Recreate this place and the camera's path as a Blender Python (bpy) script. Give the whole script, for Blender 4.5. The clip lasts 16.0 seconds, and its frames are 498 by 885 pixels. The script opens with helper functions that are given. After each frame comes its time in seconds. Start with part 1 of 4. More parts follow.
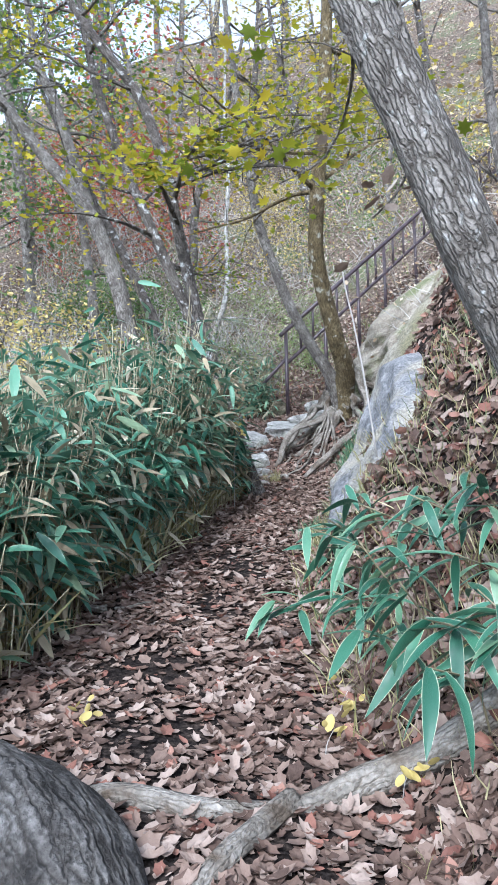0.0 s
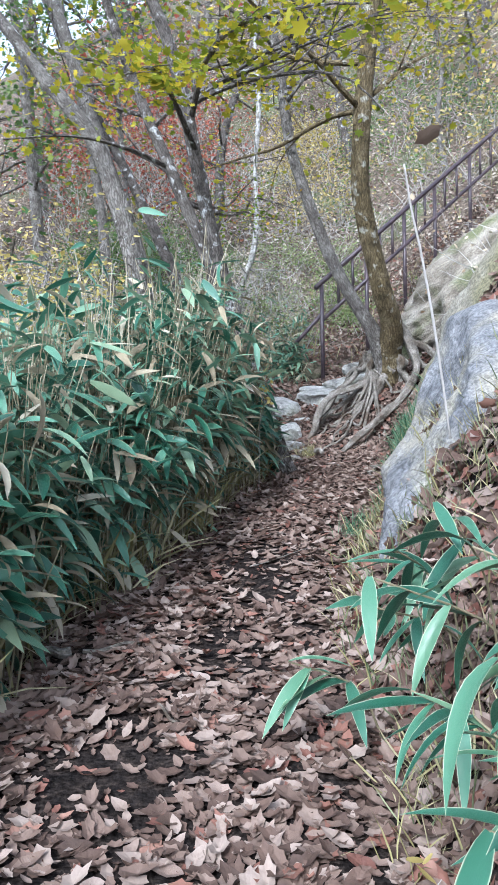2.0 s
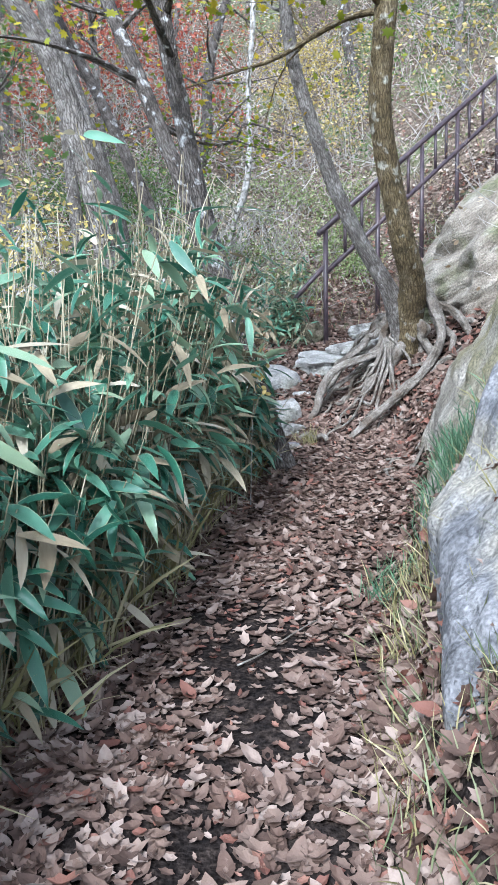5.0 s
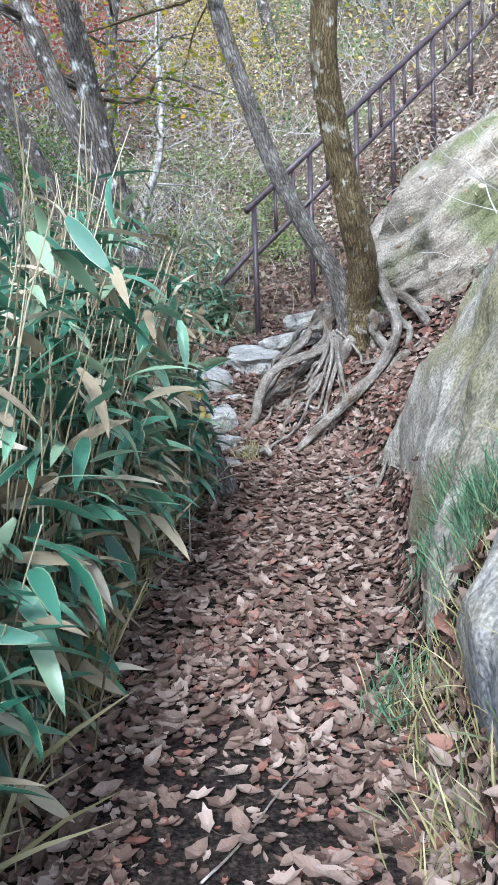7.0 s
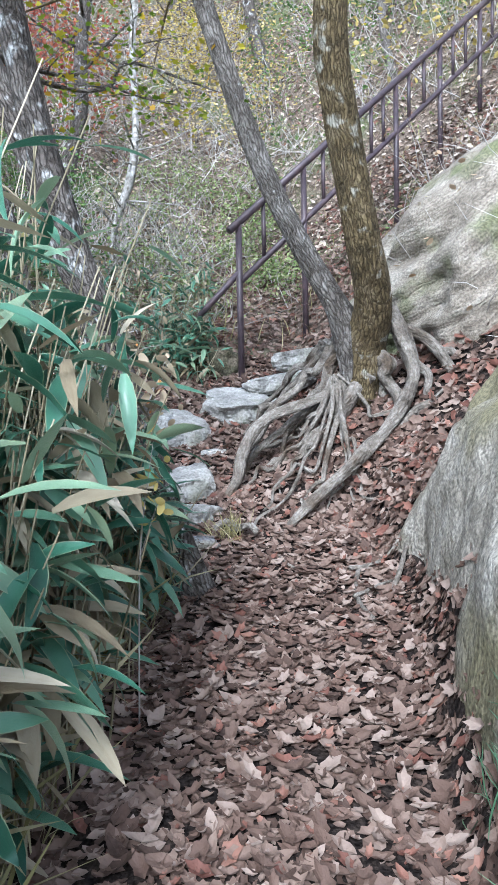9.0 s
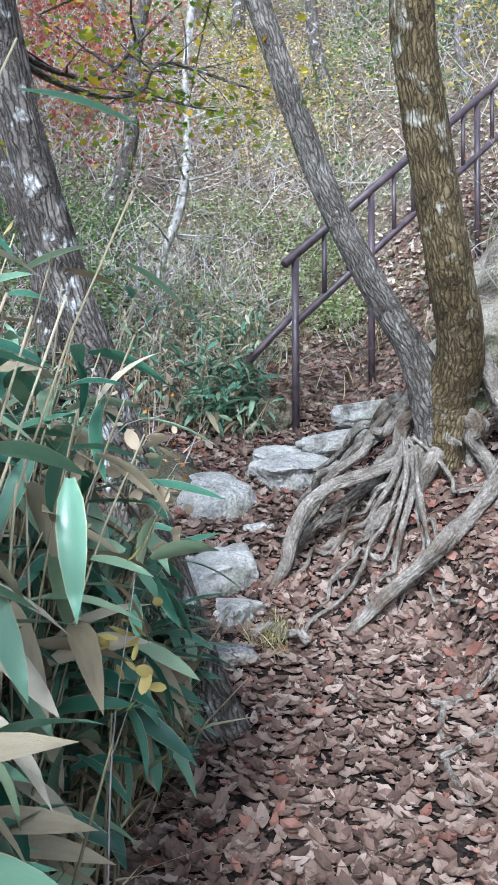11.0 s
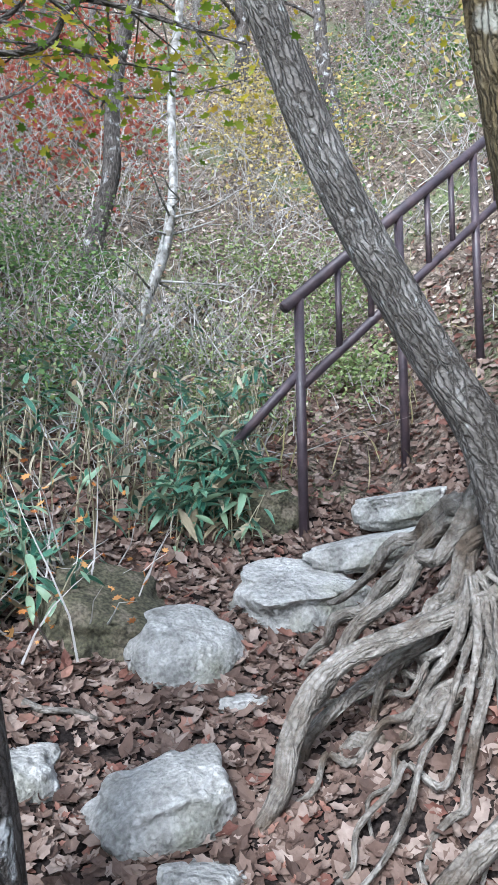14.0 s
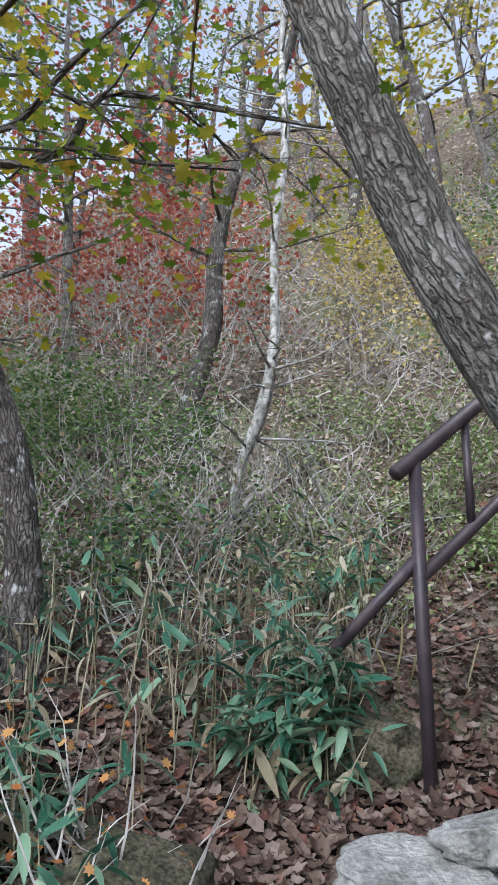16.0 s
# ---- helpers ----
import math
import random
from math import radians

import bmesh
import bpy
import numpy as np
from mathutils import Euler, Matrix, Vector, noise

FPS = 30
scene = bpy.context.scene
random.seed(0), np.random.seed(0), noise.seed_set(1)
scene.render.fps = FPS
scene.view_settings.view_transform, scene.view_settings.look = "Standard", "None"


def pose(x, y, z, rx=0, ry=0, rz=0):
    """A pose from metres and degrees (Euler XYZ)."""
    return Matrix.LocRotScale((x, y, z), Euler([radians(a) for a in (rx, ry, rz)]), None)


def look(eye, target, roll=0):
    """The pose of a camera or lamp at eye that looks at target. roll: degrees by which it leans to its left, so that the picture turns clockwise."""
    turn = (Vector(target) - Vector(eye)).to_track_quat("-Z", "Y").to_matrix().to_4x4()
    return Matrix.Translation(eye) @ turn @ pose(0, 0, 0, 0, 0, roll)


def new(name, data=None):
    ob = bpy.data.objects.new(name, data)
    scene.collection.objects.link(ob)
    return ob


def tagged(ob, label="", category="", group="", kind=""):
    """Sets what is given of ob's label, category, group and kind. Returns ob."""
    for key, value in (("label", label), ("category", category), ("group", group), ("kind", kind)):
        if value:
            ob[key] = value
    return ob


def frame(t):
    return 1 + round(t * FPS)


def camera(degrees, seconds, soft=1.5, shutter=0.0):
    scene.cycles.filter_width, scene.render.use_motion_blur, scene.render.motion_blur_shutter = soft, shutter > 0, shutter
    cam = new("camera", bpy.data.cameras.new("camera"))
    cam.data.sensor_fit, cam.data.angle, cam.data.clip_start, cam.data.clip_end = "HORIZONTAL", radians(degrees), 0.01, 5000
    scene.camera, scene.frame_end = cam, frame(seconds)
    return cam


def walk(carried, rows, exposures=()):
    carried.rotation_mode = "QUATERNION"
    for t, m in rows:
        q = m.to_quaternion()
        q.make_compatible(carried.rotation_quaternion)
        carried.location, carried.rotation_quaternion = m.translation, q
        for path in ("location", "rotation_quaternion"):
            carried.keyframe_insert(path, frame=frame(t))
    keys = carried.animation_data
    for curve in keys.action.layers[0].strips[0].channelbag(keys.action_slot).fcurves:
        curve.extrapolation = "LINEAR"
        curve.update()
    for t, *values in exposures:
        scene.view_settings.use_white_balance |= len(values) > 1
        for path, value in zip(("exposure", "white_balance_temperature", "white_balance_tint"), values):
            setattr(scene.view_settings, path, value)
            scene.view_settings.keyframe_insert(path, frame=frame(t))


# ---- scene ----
cam = camera(36.4, 16.0, soft=1.0)
METRES, EYE, TILT, LEAN, TURN = 8.0, 1.3, 3.04, 1.59, 0.0
ROWS = [
    (0.0, 0.0, 0.0, 0.0, -0.0, 0.0, -0.0),
    (0.5, 0.0035, 0.0297, 0.0021, 1.77, -0.98, 0.11),
    (1.0, -0.0003, 0.071, 0.001, 2.25, -1.57, -0.13),
    (1.5, -0.0004, 0.1122, 0.0009, 1.77, -2.06, -0.44),
    (2.0, 0.0028, 0.1521, 0.0067, 2.36, -2.81, -0.44),
    (2.5, -0.0012, 0.19, 0.0075, 2.64, -3.35, -1.01),
    (3.0, -0.0041, 0.2247, 0.0152, 1.81, -3.47, -1.55),
    (3.5, 0.0006, 0.2518, 0.0169, 1.92, -3.65, -1.78),
    (6.0, -0.0126, 0.3678, 0.0612, -0.16, -9.17, 1.02),
    (6.5, -0.0174, 0.405, 0.0606, -3.63, -9.12, 0.7),
    (7.0, -0.0174, 0.4384, 0.0601, -4.8, -8.86, 0.29),
    (7.5, -0.0096, 0.4762, 0.0661, -4.84, -8.47, 0.2),
    (8.0, -0.0112, 0.5116, 0.0663, -5.42, -7.52, -0.07),
    (10.5, 0.0068, 0.6631, 0.0785, -6.44, -5.26, -0.84),
    (11.0, 0.0103, 0.6873, 0.0798, -1.56, -3.79, -1.3),
    (11.5, 0.0181, 0.7142, 0.0846, 2.33, -2.95, -1.61),
    (12.0, 0.0158, 0.7411, 0.0858, 3.97, -1.73, -1.93),
    (12.5, 0.014, 0.7704, 0.0902, 3.66, -1.11, -2.2),
    (13.0, 0.0237, 0.7955, 0.0894, 1.05, -0.9, -1.88),
    (13.5, 0.036, 0.8272, 0.096, -0.69, -0.86, -1.38),
    (14.0, 0.0351, 0.8637, 0.0994, 0.09, 0.62, -0.51),
    (14.5, 0.0373, 0.8975, 0.1047, 2.44, 2.13, -0.36),
    (15.0, 0.0496, 0.9322, 0.1116, 6.17, 4.61, -0.85),
    (15.5, 0.0501, 0.9535, 0.1191, 8.16, 7.59, -1.27),
    (16.0, 0.0465, 0.9689, 0.1279, 9.42, 11.71, -1.47),
]
walk(cam, [(t, pose(0, 0, EYE, TILT, LEAN, TURN) @ pose(METRES * x, METRES * y, METRES * z, 90 + pitch, roll, yaw)) for t, x, y, z, yaw, pitch, roll in ROWS],
     exposures=[(0.0, 1.48, 5500, 9), (3.0, 1.55, 5500, 9), (6.0, 1.66, 5500, 9), (12.0, 1.60, 5500, 9), (14.0, 1.56, 5550, 9), (15.0, 1.33, 5600, 9), (16.0, 0.98, 5800, 10)])

# ---- world and light: soft, high overcast daylight ----
world = bpy.data.worlds.new("overcast_sky")
scene.world = world
world.use_nodes = True
wn = world.node_tree
wn.nodes.clear()
sky = wn.nodes.new("ShaderNodeTexSky")
sky.sky_type = "NISHITA"
sky.sun_disc = False
sky.sun_elevation = radians(38)
sky.sun_rotation = radians(199)
sky.air_density, sky.dust_density, sky.ozone_density = 1.0, 1.5, 1.5
haze = wn.nodes.new("ShaderNodeHueSaturation")
haze.inputs["Saturation"].default_value = 0.42
haze.inputs["Value"].default_value = 1.25
bg = wn.nodes.new("ShaderNodeBackground")
bg.inputs["Strength"].default_value = 0.15
wo = wn.nodes.new("ShaderNodeOutputWorld")
wn.links.new(sky.outputs[0], haze.inputs["Color"])
wn.links.new(haze.outputs[0], bg.inputs["Color"])
wn.links.new(bg.outputs[0], wo.inputs["Surface"])
sun = bpy.data.lights.new("sun", "SUN")
sun.energy, sun.angle, sun.color = 2.0, radians(12), (1.0, 0.97, 0.93)
new("sun", sun).matrix_world = look((-5, -9.5, 13), (0, 5, 1))

# ---- materials ----
rng = np.random.default_rng(7)


def material(name, colors, rough=0.8, scale=8.0, detail=6.0, bump=0.4, bump_scale=40.0, stretch=(1, 1, 1), island=0.0, coords="Object", spots=None, translucent=0.0, edge=None, sheen=0.3, distance=0.02, ridges=0.0, cracks=0.0, speckle=0.0, single=False, furrow=0.44):
    """A mottled surface: a colour ramp over noise, per-piece variation, fine relief."""
    mat = bpy.data.materials.new(name)
    mat.use_nodes = True
    nt = mat.node_tree
    bsdf = nt.nodes["Principled BSDF"]
    bsdf.inputs["Roughness"].default_value = rough
    bsdf.inputs["Specular IOR Level"].default_value = sheen
    tc = nt.nodes.new("ShaderNodeTexCoord")
    mp = nt.nodes.new("ShaderNodeMapping")
    mp.inputs["Scale"].default_value = stretch
    nt.links.new(tc.outputs[coords], mp.inputs["Vector"])
    n1 = nt.nodes.new("ShaderNodeTexNoise")
    n1.inputs["Scale"].default_value, n1.inputs["Detail"].default_value = scale, detail
    n1.inputs["Roughness"].default_value = 0.62
    nt.links.new(mp.outputs[0], n1.inputs["Vector"])
    value = n1.outputs["Fac"]
    if island:
        geo = nt.nodes.new("ShaderNodeNewGeometry")
        mix = nt.nodes.new("ShaderNodeMix")
        mix.inputs[0].default_value = island
        nt.links.new(n1.outputs["Fac"], mix.inputs[2])
        if single:
            info = nt.nodes.new("ShaderNodeObjectInfo")
            nt.links.new(info.outputs["Random"], mix.inputs[3])
        else:
            nt.links.new(geo.outputs["Random Per Island"], mix.inputs[3])
        value = mix.outputs[0]
    ramp = nt.nodes.new("ShaderNodeValToRGB")
    lo, hi = (0.3, 0.7) if not island else (0.5 - 0.2 - 0.28 * island, 0.5 + 0.2 + 0.28 * island)
    while len(ramp.color_ramp.elements) < len(colors):
        ramp.color_ramp.elements.new(0.5)
    for i, c in enumerate(colors):
        ramp.color_ramp.elements[i].position = lo + (hi - lo) * i / max(1, len(colors) - 1)
        ramp.color_ramp.elements[i].color = (*c, 1)
    nt.links.new(value, ramp.inputs[0])
    out = ramp.outputs[0]
    if spots:
        sc, color, lo2, hi2 = spots
        n3 = nt.nodes.new("ShaderNodeTexNoise")
        n3.inputs["Scale"].default_value, n3.inputs["Detail"].default_value = sc, 5
        nt.links.new(tc.outputs["Object"], n3.inputs["Vector"])
        r3 = nt.nodes.new("ShaderNodeMapRange")
        r3.inputs["From Min"].default_value, r3.inputs["From Max"].default_value = lo2, hi2
        nt.links.new(n3.outputs["Fac"], r3.inputs["Value"])
        m3 = nt.nodes.new("ShaderNodeMix")
        m3.data_type = "RGBA"
        nt.links.new(r3.outputs[0], m3.inputs[0])
        nt.links.new(out, m3.inputs[6])
        m3.inputs[7].default_value = (*color, 1)
        out = m3.outputs[2]
    if edge:
        sep = nt.nodes.new("ShaderNodeSeparateXYZ")
        nt.links.new(tc.outputs["UV"], sep.inputs[0])
        off = nt.nodes.new("ShaderNodeMath")
        off.operation = "SUBTRACT"
        off.inputs[1].default_value = 0.5
        nt.links.new(sep.outputs[0], off.inputs[0])
        ab = nt.nodes.new("ShaderNodeMath")
        ab.operation = "ABSOLUTE"
        nt.links.new(off.outputs[0], ab.inputs[0])
        mr = nt.nodes.new("ShaderNodeMapRange")
        mr.inputs["From Min"].default_value, mr.inputs["From Max"].default_value = 0.44, 0.495
        nt.links.new(ab.outputs[0], mr.inputs["Value"])
        me = nt.nodes.new("ShaderNodeMix")
        me.data_type = "RGBA"
        nt.links.new(mr.outputs[0], me.inputs[0])
        nt.links.new(out, me.inputs[6])
        me.inputs[7].default_value = (*edge, 1)
        out = me.outputs[2]
    if speckle:
        n5 = nt.nodes.new("ShaderNodeTexNoise")
        n5.inputs["Scale"].default_value, n5.inputs["Detail"].default_value = 70, 4
        nt.links.new(tc.outputs["Object"], n5.inputs["Vector"])
        r5 = nt.nodes.new("ShaderNodeMapRange")
        r5.inputs["From Min"].default_value, r5.inputs["From Max"].default_value = 0.36, 0.64
        r5.inputs["To Min"].default_value, r5.inputs["To Max"].default_value = 1 - speckle, 1 + 0.6 * speckle
        nt.links.new(n5.outputs["Fac"], r5.inputs["Value"])
        m5 = nt.nodes.new("ShaderNodeVectorMath")
        m5.operation = "SCALE"
        nt.links.new(out, m5.inputs[0])
        nt.links.new(r5.outputs[0], m5.inputs["Scale"])
        out = m5.outputs[0]
    nt.links.new(out, bsdf.inputs["Base Color"])
    n2 = nt.nodes.new("ShaderNodeTexNoise")
    n2.inputs["Scale"].default_value, n2.inputs["Detail"].default_value = bump_scale, 8
    nt.links.new(mp.outputs[0], n2.inputs["Vector"])
    bm = nt.nodes.new("ShaderNodeBump")
    bm.inputs["Strength"].default_value, bm.inputs["Distance"].default_value = bump, distance
    nt.links.new(n2.outputs["Fac"], bm.inputs["Height"])
    nt.links.new(bm.outputs[0], bsdf.inputs["Normal"])
    if cracks:
        vc = nt.nodes.new("ShaderNodeTexVoronoi")
        vc.feature = "DISTANCE_TO_EDGE"
        vc.inputs["Scale"].default_value = cracks
        wc = nt.nodes.new("ShaderNodeMix")
        wc.data_type, wc.blend_type = "RGBA", "ADD"
        wc.inputs[0].default_value = 0.35
        nt.links.new(tc.outputs["Object"], wc.inputs[6])
        nt.links.new(n1.outputs["Color"], wc.inputs[7])
        nt.links.new(wc.outputs[2], vc.inputs["Vector"])
        rc = nt.nodes.new("ShaderNodeMapRange")
        rc.inputs["From Min"].default_value, rc.inputs["From Max"].default_value = 0.0, 0.035
        nt.links.new(vc.outputs["Distance"], rc.inputs["Value"])
        bc = nt.nodes.new("ShaderNodeBump")
        bc.inputs["Strength"].default_value, bc.inputs["Distance"].default_value = 0.5, 0.02
        nt.links.new(rc.outputs[0], bc.inputs["Height"])
        nt.links.new(bm.outputs[0], bc.inputs["Normal"])
        nt.links.new(bc.outputs[0], bsdf.inputs["Normal"])
    if ridges:
        # furrowed bark: tall cells along the stem, with the colour darkened in the furrows
        vo = nt.nodes.new("ShaderNodeTexVoronoi")
        vo.feature = "DISTANCE_TO_EDGE"
        vo.inputs["Scale"].default_value = ridges
        mv = nt.nodes.new("ShaderNodeMapping")
        mv.inputs["Scale"].default_value = (1.0, 0.17, 1)
        warp = nt.nodes.new("ShaderNodeMix")
        warp.data_type = "RGBA"
        warp.blend_type = "ADD"
        warp.inputs[0].default_value = 0.05
        nt.links.new(tc.outputs["UV"], warp.inputs[6])
        nt.links.new(n1.outputs["Color"], warp.inputs[7])
        nt.links.new(warp.outputs[2], mv.inputs["Vector"])
        nt.links.new(mv.outputs[0], vo.inputs["Vector"])
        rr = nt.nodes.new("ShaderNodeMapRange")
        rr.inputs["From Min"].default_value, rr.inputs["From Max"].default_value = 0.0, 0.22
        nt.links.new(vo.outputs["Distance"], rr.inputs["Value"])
        b2 = nt.nodes.new("ShaderNodeBump")
        b2.inputs["Strength"].default_value, b2.inputs["Distance"].default_value = 1.3 - furrow, 0.013
        nt.links.new(rr.outputs[0], b2.inputs["Height"])
        nt.links.new(bm.outputs[0], b2.inputs["Normal"])
        nt.links.new(b2.outputs[0], bsdf.inputs["Normal"])
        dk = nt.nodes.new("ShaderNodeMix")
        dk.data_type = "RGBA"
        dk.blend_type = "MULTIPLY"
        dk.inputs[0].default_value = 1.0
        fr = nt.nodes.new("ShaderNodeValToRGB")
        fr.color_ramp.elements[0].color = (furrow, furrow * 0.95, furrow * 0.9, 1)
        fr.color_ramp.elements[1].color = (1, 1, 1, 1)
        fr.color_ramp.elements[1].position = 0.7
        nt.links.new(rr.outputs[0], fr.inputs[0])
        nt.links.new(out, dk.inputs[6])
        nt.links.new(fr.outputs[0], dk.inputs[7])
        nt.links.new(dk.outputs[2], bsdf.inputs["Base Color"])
    if translucent:
        tr = nt.nodes.new("ShaderNodeBsdfTranslucent")
        nt.links.new(out, tr.inputs["Color"])
        ms = nt.nodes.new("ShaderNodeMixShader")
        ms.inputs[0].default_value = translucent
        nt.links.new(bsdf.outputs[0], ms.inputs[1])
        nt.links.new(tr.outputs[0], ms.inputs[2])
        nt.links.new(ms.outputs[0], nt.nodes["Material Output"].inputs["Surface"])
    return mat


M = {}
M["soil"] = material("soil", [(0.010, 0.009, 0.009), (0.024, 0.019, 0.017), (0.060, 0.046, 0.038)], 1.0, 22, speckle=0.6, sheen=0.05, bump=1.0, bump_scale=45)
M["hill_earth"] = material("leafy_hillside_earth", [(0.035, 0.025, 0.019), (0.09, 0.067, 0.050), (0.17, 0.135, 0.105), (0.26, 0.222, 0.182)], 0.95, 16, speckle=0.6, detail=10, bump=1.0, bump_scale=30, distance=0.04, spots=(0.9, (0.13, 0.15, 0.075), 0.52, 0.68))
M["litter"] = material("fallen_leaves", [(0.042, 0.026, 0.020), (0.115, 0.073, 0.056), (0.19, 0.135, 0.108), (0.33, 0.265, 0.225)], 0.75, 34, island=0.66, bump=0.3, bump_scale=60, translucent=0.12)
M["litter_red"] = material("fallen_leaves_red", [(0.10, 0.042, 0.032), (0.19, 0.088, 0.064), (0.28, 0.16, 0.12)], 0.7, 34, island=0.66, bump=0.3, bump_scale=60, translucent=0.12)
M["sasa"] = material("dwarf_bamboo_leaf", [(0.013, 0.062, 0.038), (0.035, 0.135, 0.085), (0.11, 0.26, 0.17), (0.30, 0.38, 0.24)], 0.28, 5, island=0.7, bump=0.25, bump_scale=8, stretch=(40, 2, 1), coords="UV", translucent=0.22, edge=(0.33, 0.37, 0.23), sheen=0.6)
M["sasa_single"] = material("dwarf_bamboo_leaf_pale_edged", [(0.016, 0.07, 0.042), (0.03, 0.115, 0.07), (0.06, 0.18, 0.11), (0.16, 0.27, 0.15)], 0.30, 5, island=0.7, bump=0.25, bump_scale=8, stretch=(40, 2, 1), coords="UV", translucent=0.18, edge=(0.46, 0.48, 0.34), sheen=0.6, single=True)
M["litter_single"] = material("single_fallen_leaf", [(0.06, 0.038, 0.028), (0.125, 0.082, 0.063), (0.21, 0.148, 0.118), (0.37, 0.30, 0.26)], 0.75, 34, island=0.66, bump=0.3, bump_scale=60, translucent=0.12, single=True)
M["sasa_dry"] = material("dry_bamboo_leaf", [(0.20, 0.16, 0.10), (0.36, 0.31, 0.21), (0.50, 0.46, 0.36)], 0.7, 5, island=0.7, coords="UV", translucent=0.2)
M["cane"] = material("bamboo_cane", [(0.10, 0.09, 0.05), (0.22, 0.19, 0.12), (0.40, 0.36, 0.26)], 0.55, 10, island=0.7, bump=0.2)
M["twig"] = material("grey_twig", [(0.15, 0.135, 0.12), (0.34, 0.32, 0.30), (0.54, 0.53, 0.51)], 0.8, 10, island=0.6, bump=0.3)
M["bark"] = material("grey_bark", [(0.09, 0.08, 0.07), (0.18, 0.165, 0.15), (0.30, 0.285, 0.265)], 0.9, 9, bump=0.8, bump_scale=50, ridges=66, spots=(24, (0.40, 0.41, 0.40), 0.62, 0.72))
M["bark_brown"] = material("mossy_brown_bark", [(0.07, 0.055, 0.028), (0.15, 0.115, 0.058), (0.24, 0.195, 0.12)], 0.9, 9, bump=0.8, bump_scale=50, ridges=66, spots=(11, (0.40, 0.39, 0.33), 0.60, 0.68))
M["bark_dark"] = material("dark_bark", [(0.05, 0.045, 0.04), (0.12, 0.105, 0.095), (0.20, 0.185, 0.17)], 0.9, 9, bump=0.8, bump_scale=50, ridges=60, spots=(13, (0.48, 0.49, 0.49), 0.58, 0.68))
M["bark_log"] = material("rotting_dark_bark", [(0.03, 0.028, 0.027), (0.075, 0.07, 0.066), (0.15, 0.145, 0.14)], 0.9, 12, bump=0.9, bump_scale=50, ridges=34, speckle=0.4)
M["bark_pale"] = material("pale_smooth_bark", [(0.15, 0.145, 0.13), (0.30, 0.295, 0.28), (0.48, 0.48, 0.46)], 0.85, 12, bump=0.5, bump_scale=40, spots=(22, (0.12, 0.11, 0.09), 0.50, 0.62))
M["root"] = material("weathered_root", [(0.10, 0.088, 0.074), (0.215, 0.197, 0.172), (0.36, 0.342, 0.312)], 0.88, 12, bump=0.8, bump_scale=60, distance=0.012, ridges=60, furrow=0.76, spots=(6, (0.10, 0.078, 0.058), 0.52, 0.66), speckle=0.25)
M["rock"] = material("pale_granite", [(0.17, 0.168, 0.155), (0.37, 0.365, 0.345), (0.55, 0.545, 0.52)], 0.9, 7, cracks=4, speckle=0.22, detail=10, bump=1.0, bump_scale=30, distance=0.03, spots=(2.5, (0.22, 0.22, 0.17), 0.55, 0.70))
M["slab"] = material("mossy_bank_rock", [(0.16, 0.145, 0.115), (0.265, 0.245, 0.205), (0.40, 0.38, 0.335)], 0.92, 6, speckle=0.45, detail=10, bump=0.8, bump_scale=34, distance=0.02, spots=(1.3, (0.18, 0.165, 0.10), 0.48, 0.62))
M["sandstone"] = material("layered_sandstone", [(0.13, 0.11, 0.088), (0.25, 0.222, 0.182), (0.40, 0.372, 0.32)], 0.92, 5, speckle=0.4, detail=10, bump=0.9, bump_scale=26, distance=0.025, stretch=(0.7, 0.7, 2.6), spots=(2.0, (0.14, 0.15, 0.08), 0.54, 0.66))
M["rock_dark"] = material("dark_blue_grey_rock", [(0.085, 0.087, 0.092), (0.17, 0.172, 0.18), (0.27, 0.27, 0.27)], 0.85, 9, cracks=3, speckle=0.4, detail=10, bump=0.9, bump_scale=20, distance=0.03, spots=(2.2, (0.30, 0.28, 0.23), 0.50, 0.62))
M["rock_moss"] = material("mossy_brown_rock", [(0.045, 0.042, 0.03), (0.085, 0.08, 0.05), (0.15, 0.125, 0.095)], 0.95, 9, cracks=3, speckle=0.5, detail=10, bump=0.8, bump_scale=20, distance=0.03)
M["iron"] = material("dark_brown_painted_steel", [(0.030, 0.022, 0.028), (0.050, 0.036, 0.044), (0.085, 0.058, 0.062)], 0.42, 9, bump=0.15, bump_scale=60, sheen=0.5)
M["maple"] = material("yellow_green_maple_leaf", [(0.10, 0.14, 0.015), (0.22, 0.25, 0.02), (0.40, 0.36, 0.03), (0.50, 0.38, 0.03)], 0.6, 5, island=0.8, bump=0.1, translucent=0.45)
M["maple_green"] = material("green_maple_leaf", [(0.07, 0.13, 0.015), (0.14, 0.22, 0.02), (0.26, 0.31, 0.03), (0.45, 0.26, 0.03)], 0.6, 5, island=0.8, bump=0.1, translucent=0.45)
M["green"] = material("green_leaf", [(0.05, 0.11, 0.035), (0.12, 0.21, 0.07), (0.25, 0.33, 0.12)], 0.6, 5, island=0.8, bump=0.1, translucent=0.35)
M["yellow"] = material("yellow_leaf", [(0.33, 0.27, 0.08), (0.52, 0.42, 0.14), (0.66, 0.56, 0.27)], 0.6, 5, island=0.8, bump=0.1, translucent=0.4)
M["red"] = material("red_maple_leaf", [(0.22, 0.05, 0.04), (0.40, 0.11, 0.08), (0.50, 0.22, 0.13)], 0.6, 5, island=0.8, bump=0.1, translucent=0.4)
M["orange"] = material("orange_leaf", [(0.40, 0.13, 0.04), (0.55, 0.24, 0.07), (0.60, 0.36, 0.14)], 0.6, 5, island=0.8, bump=0.1, translucent=0.4)
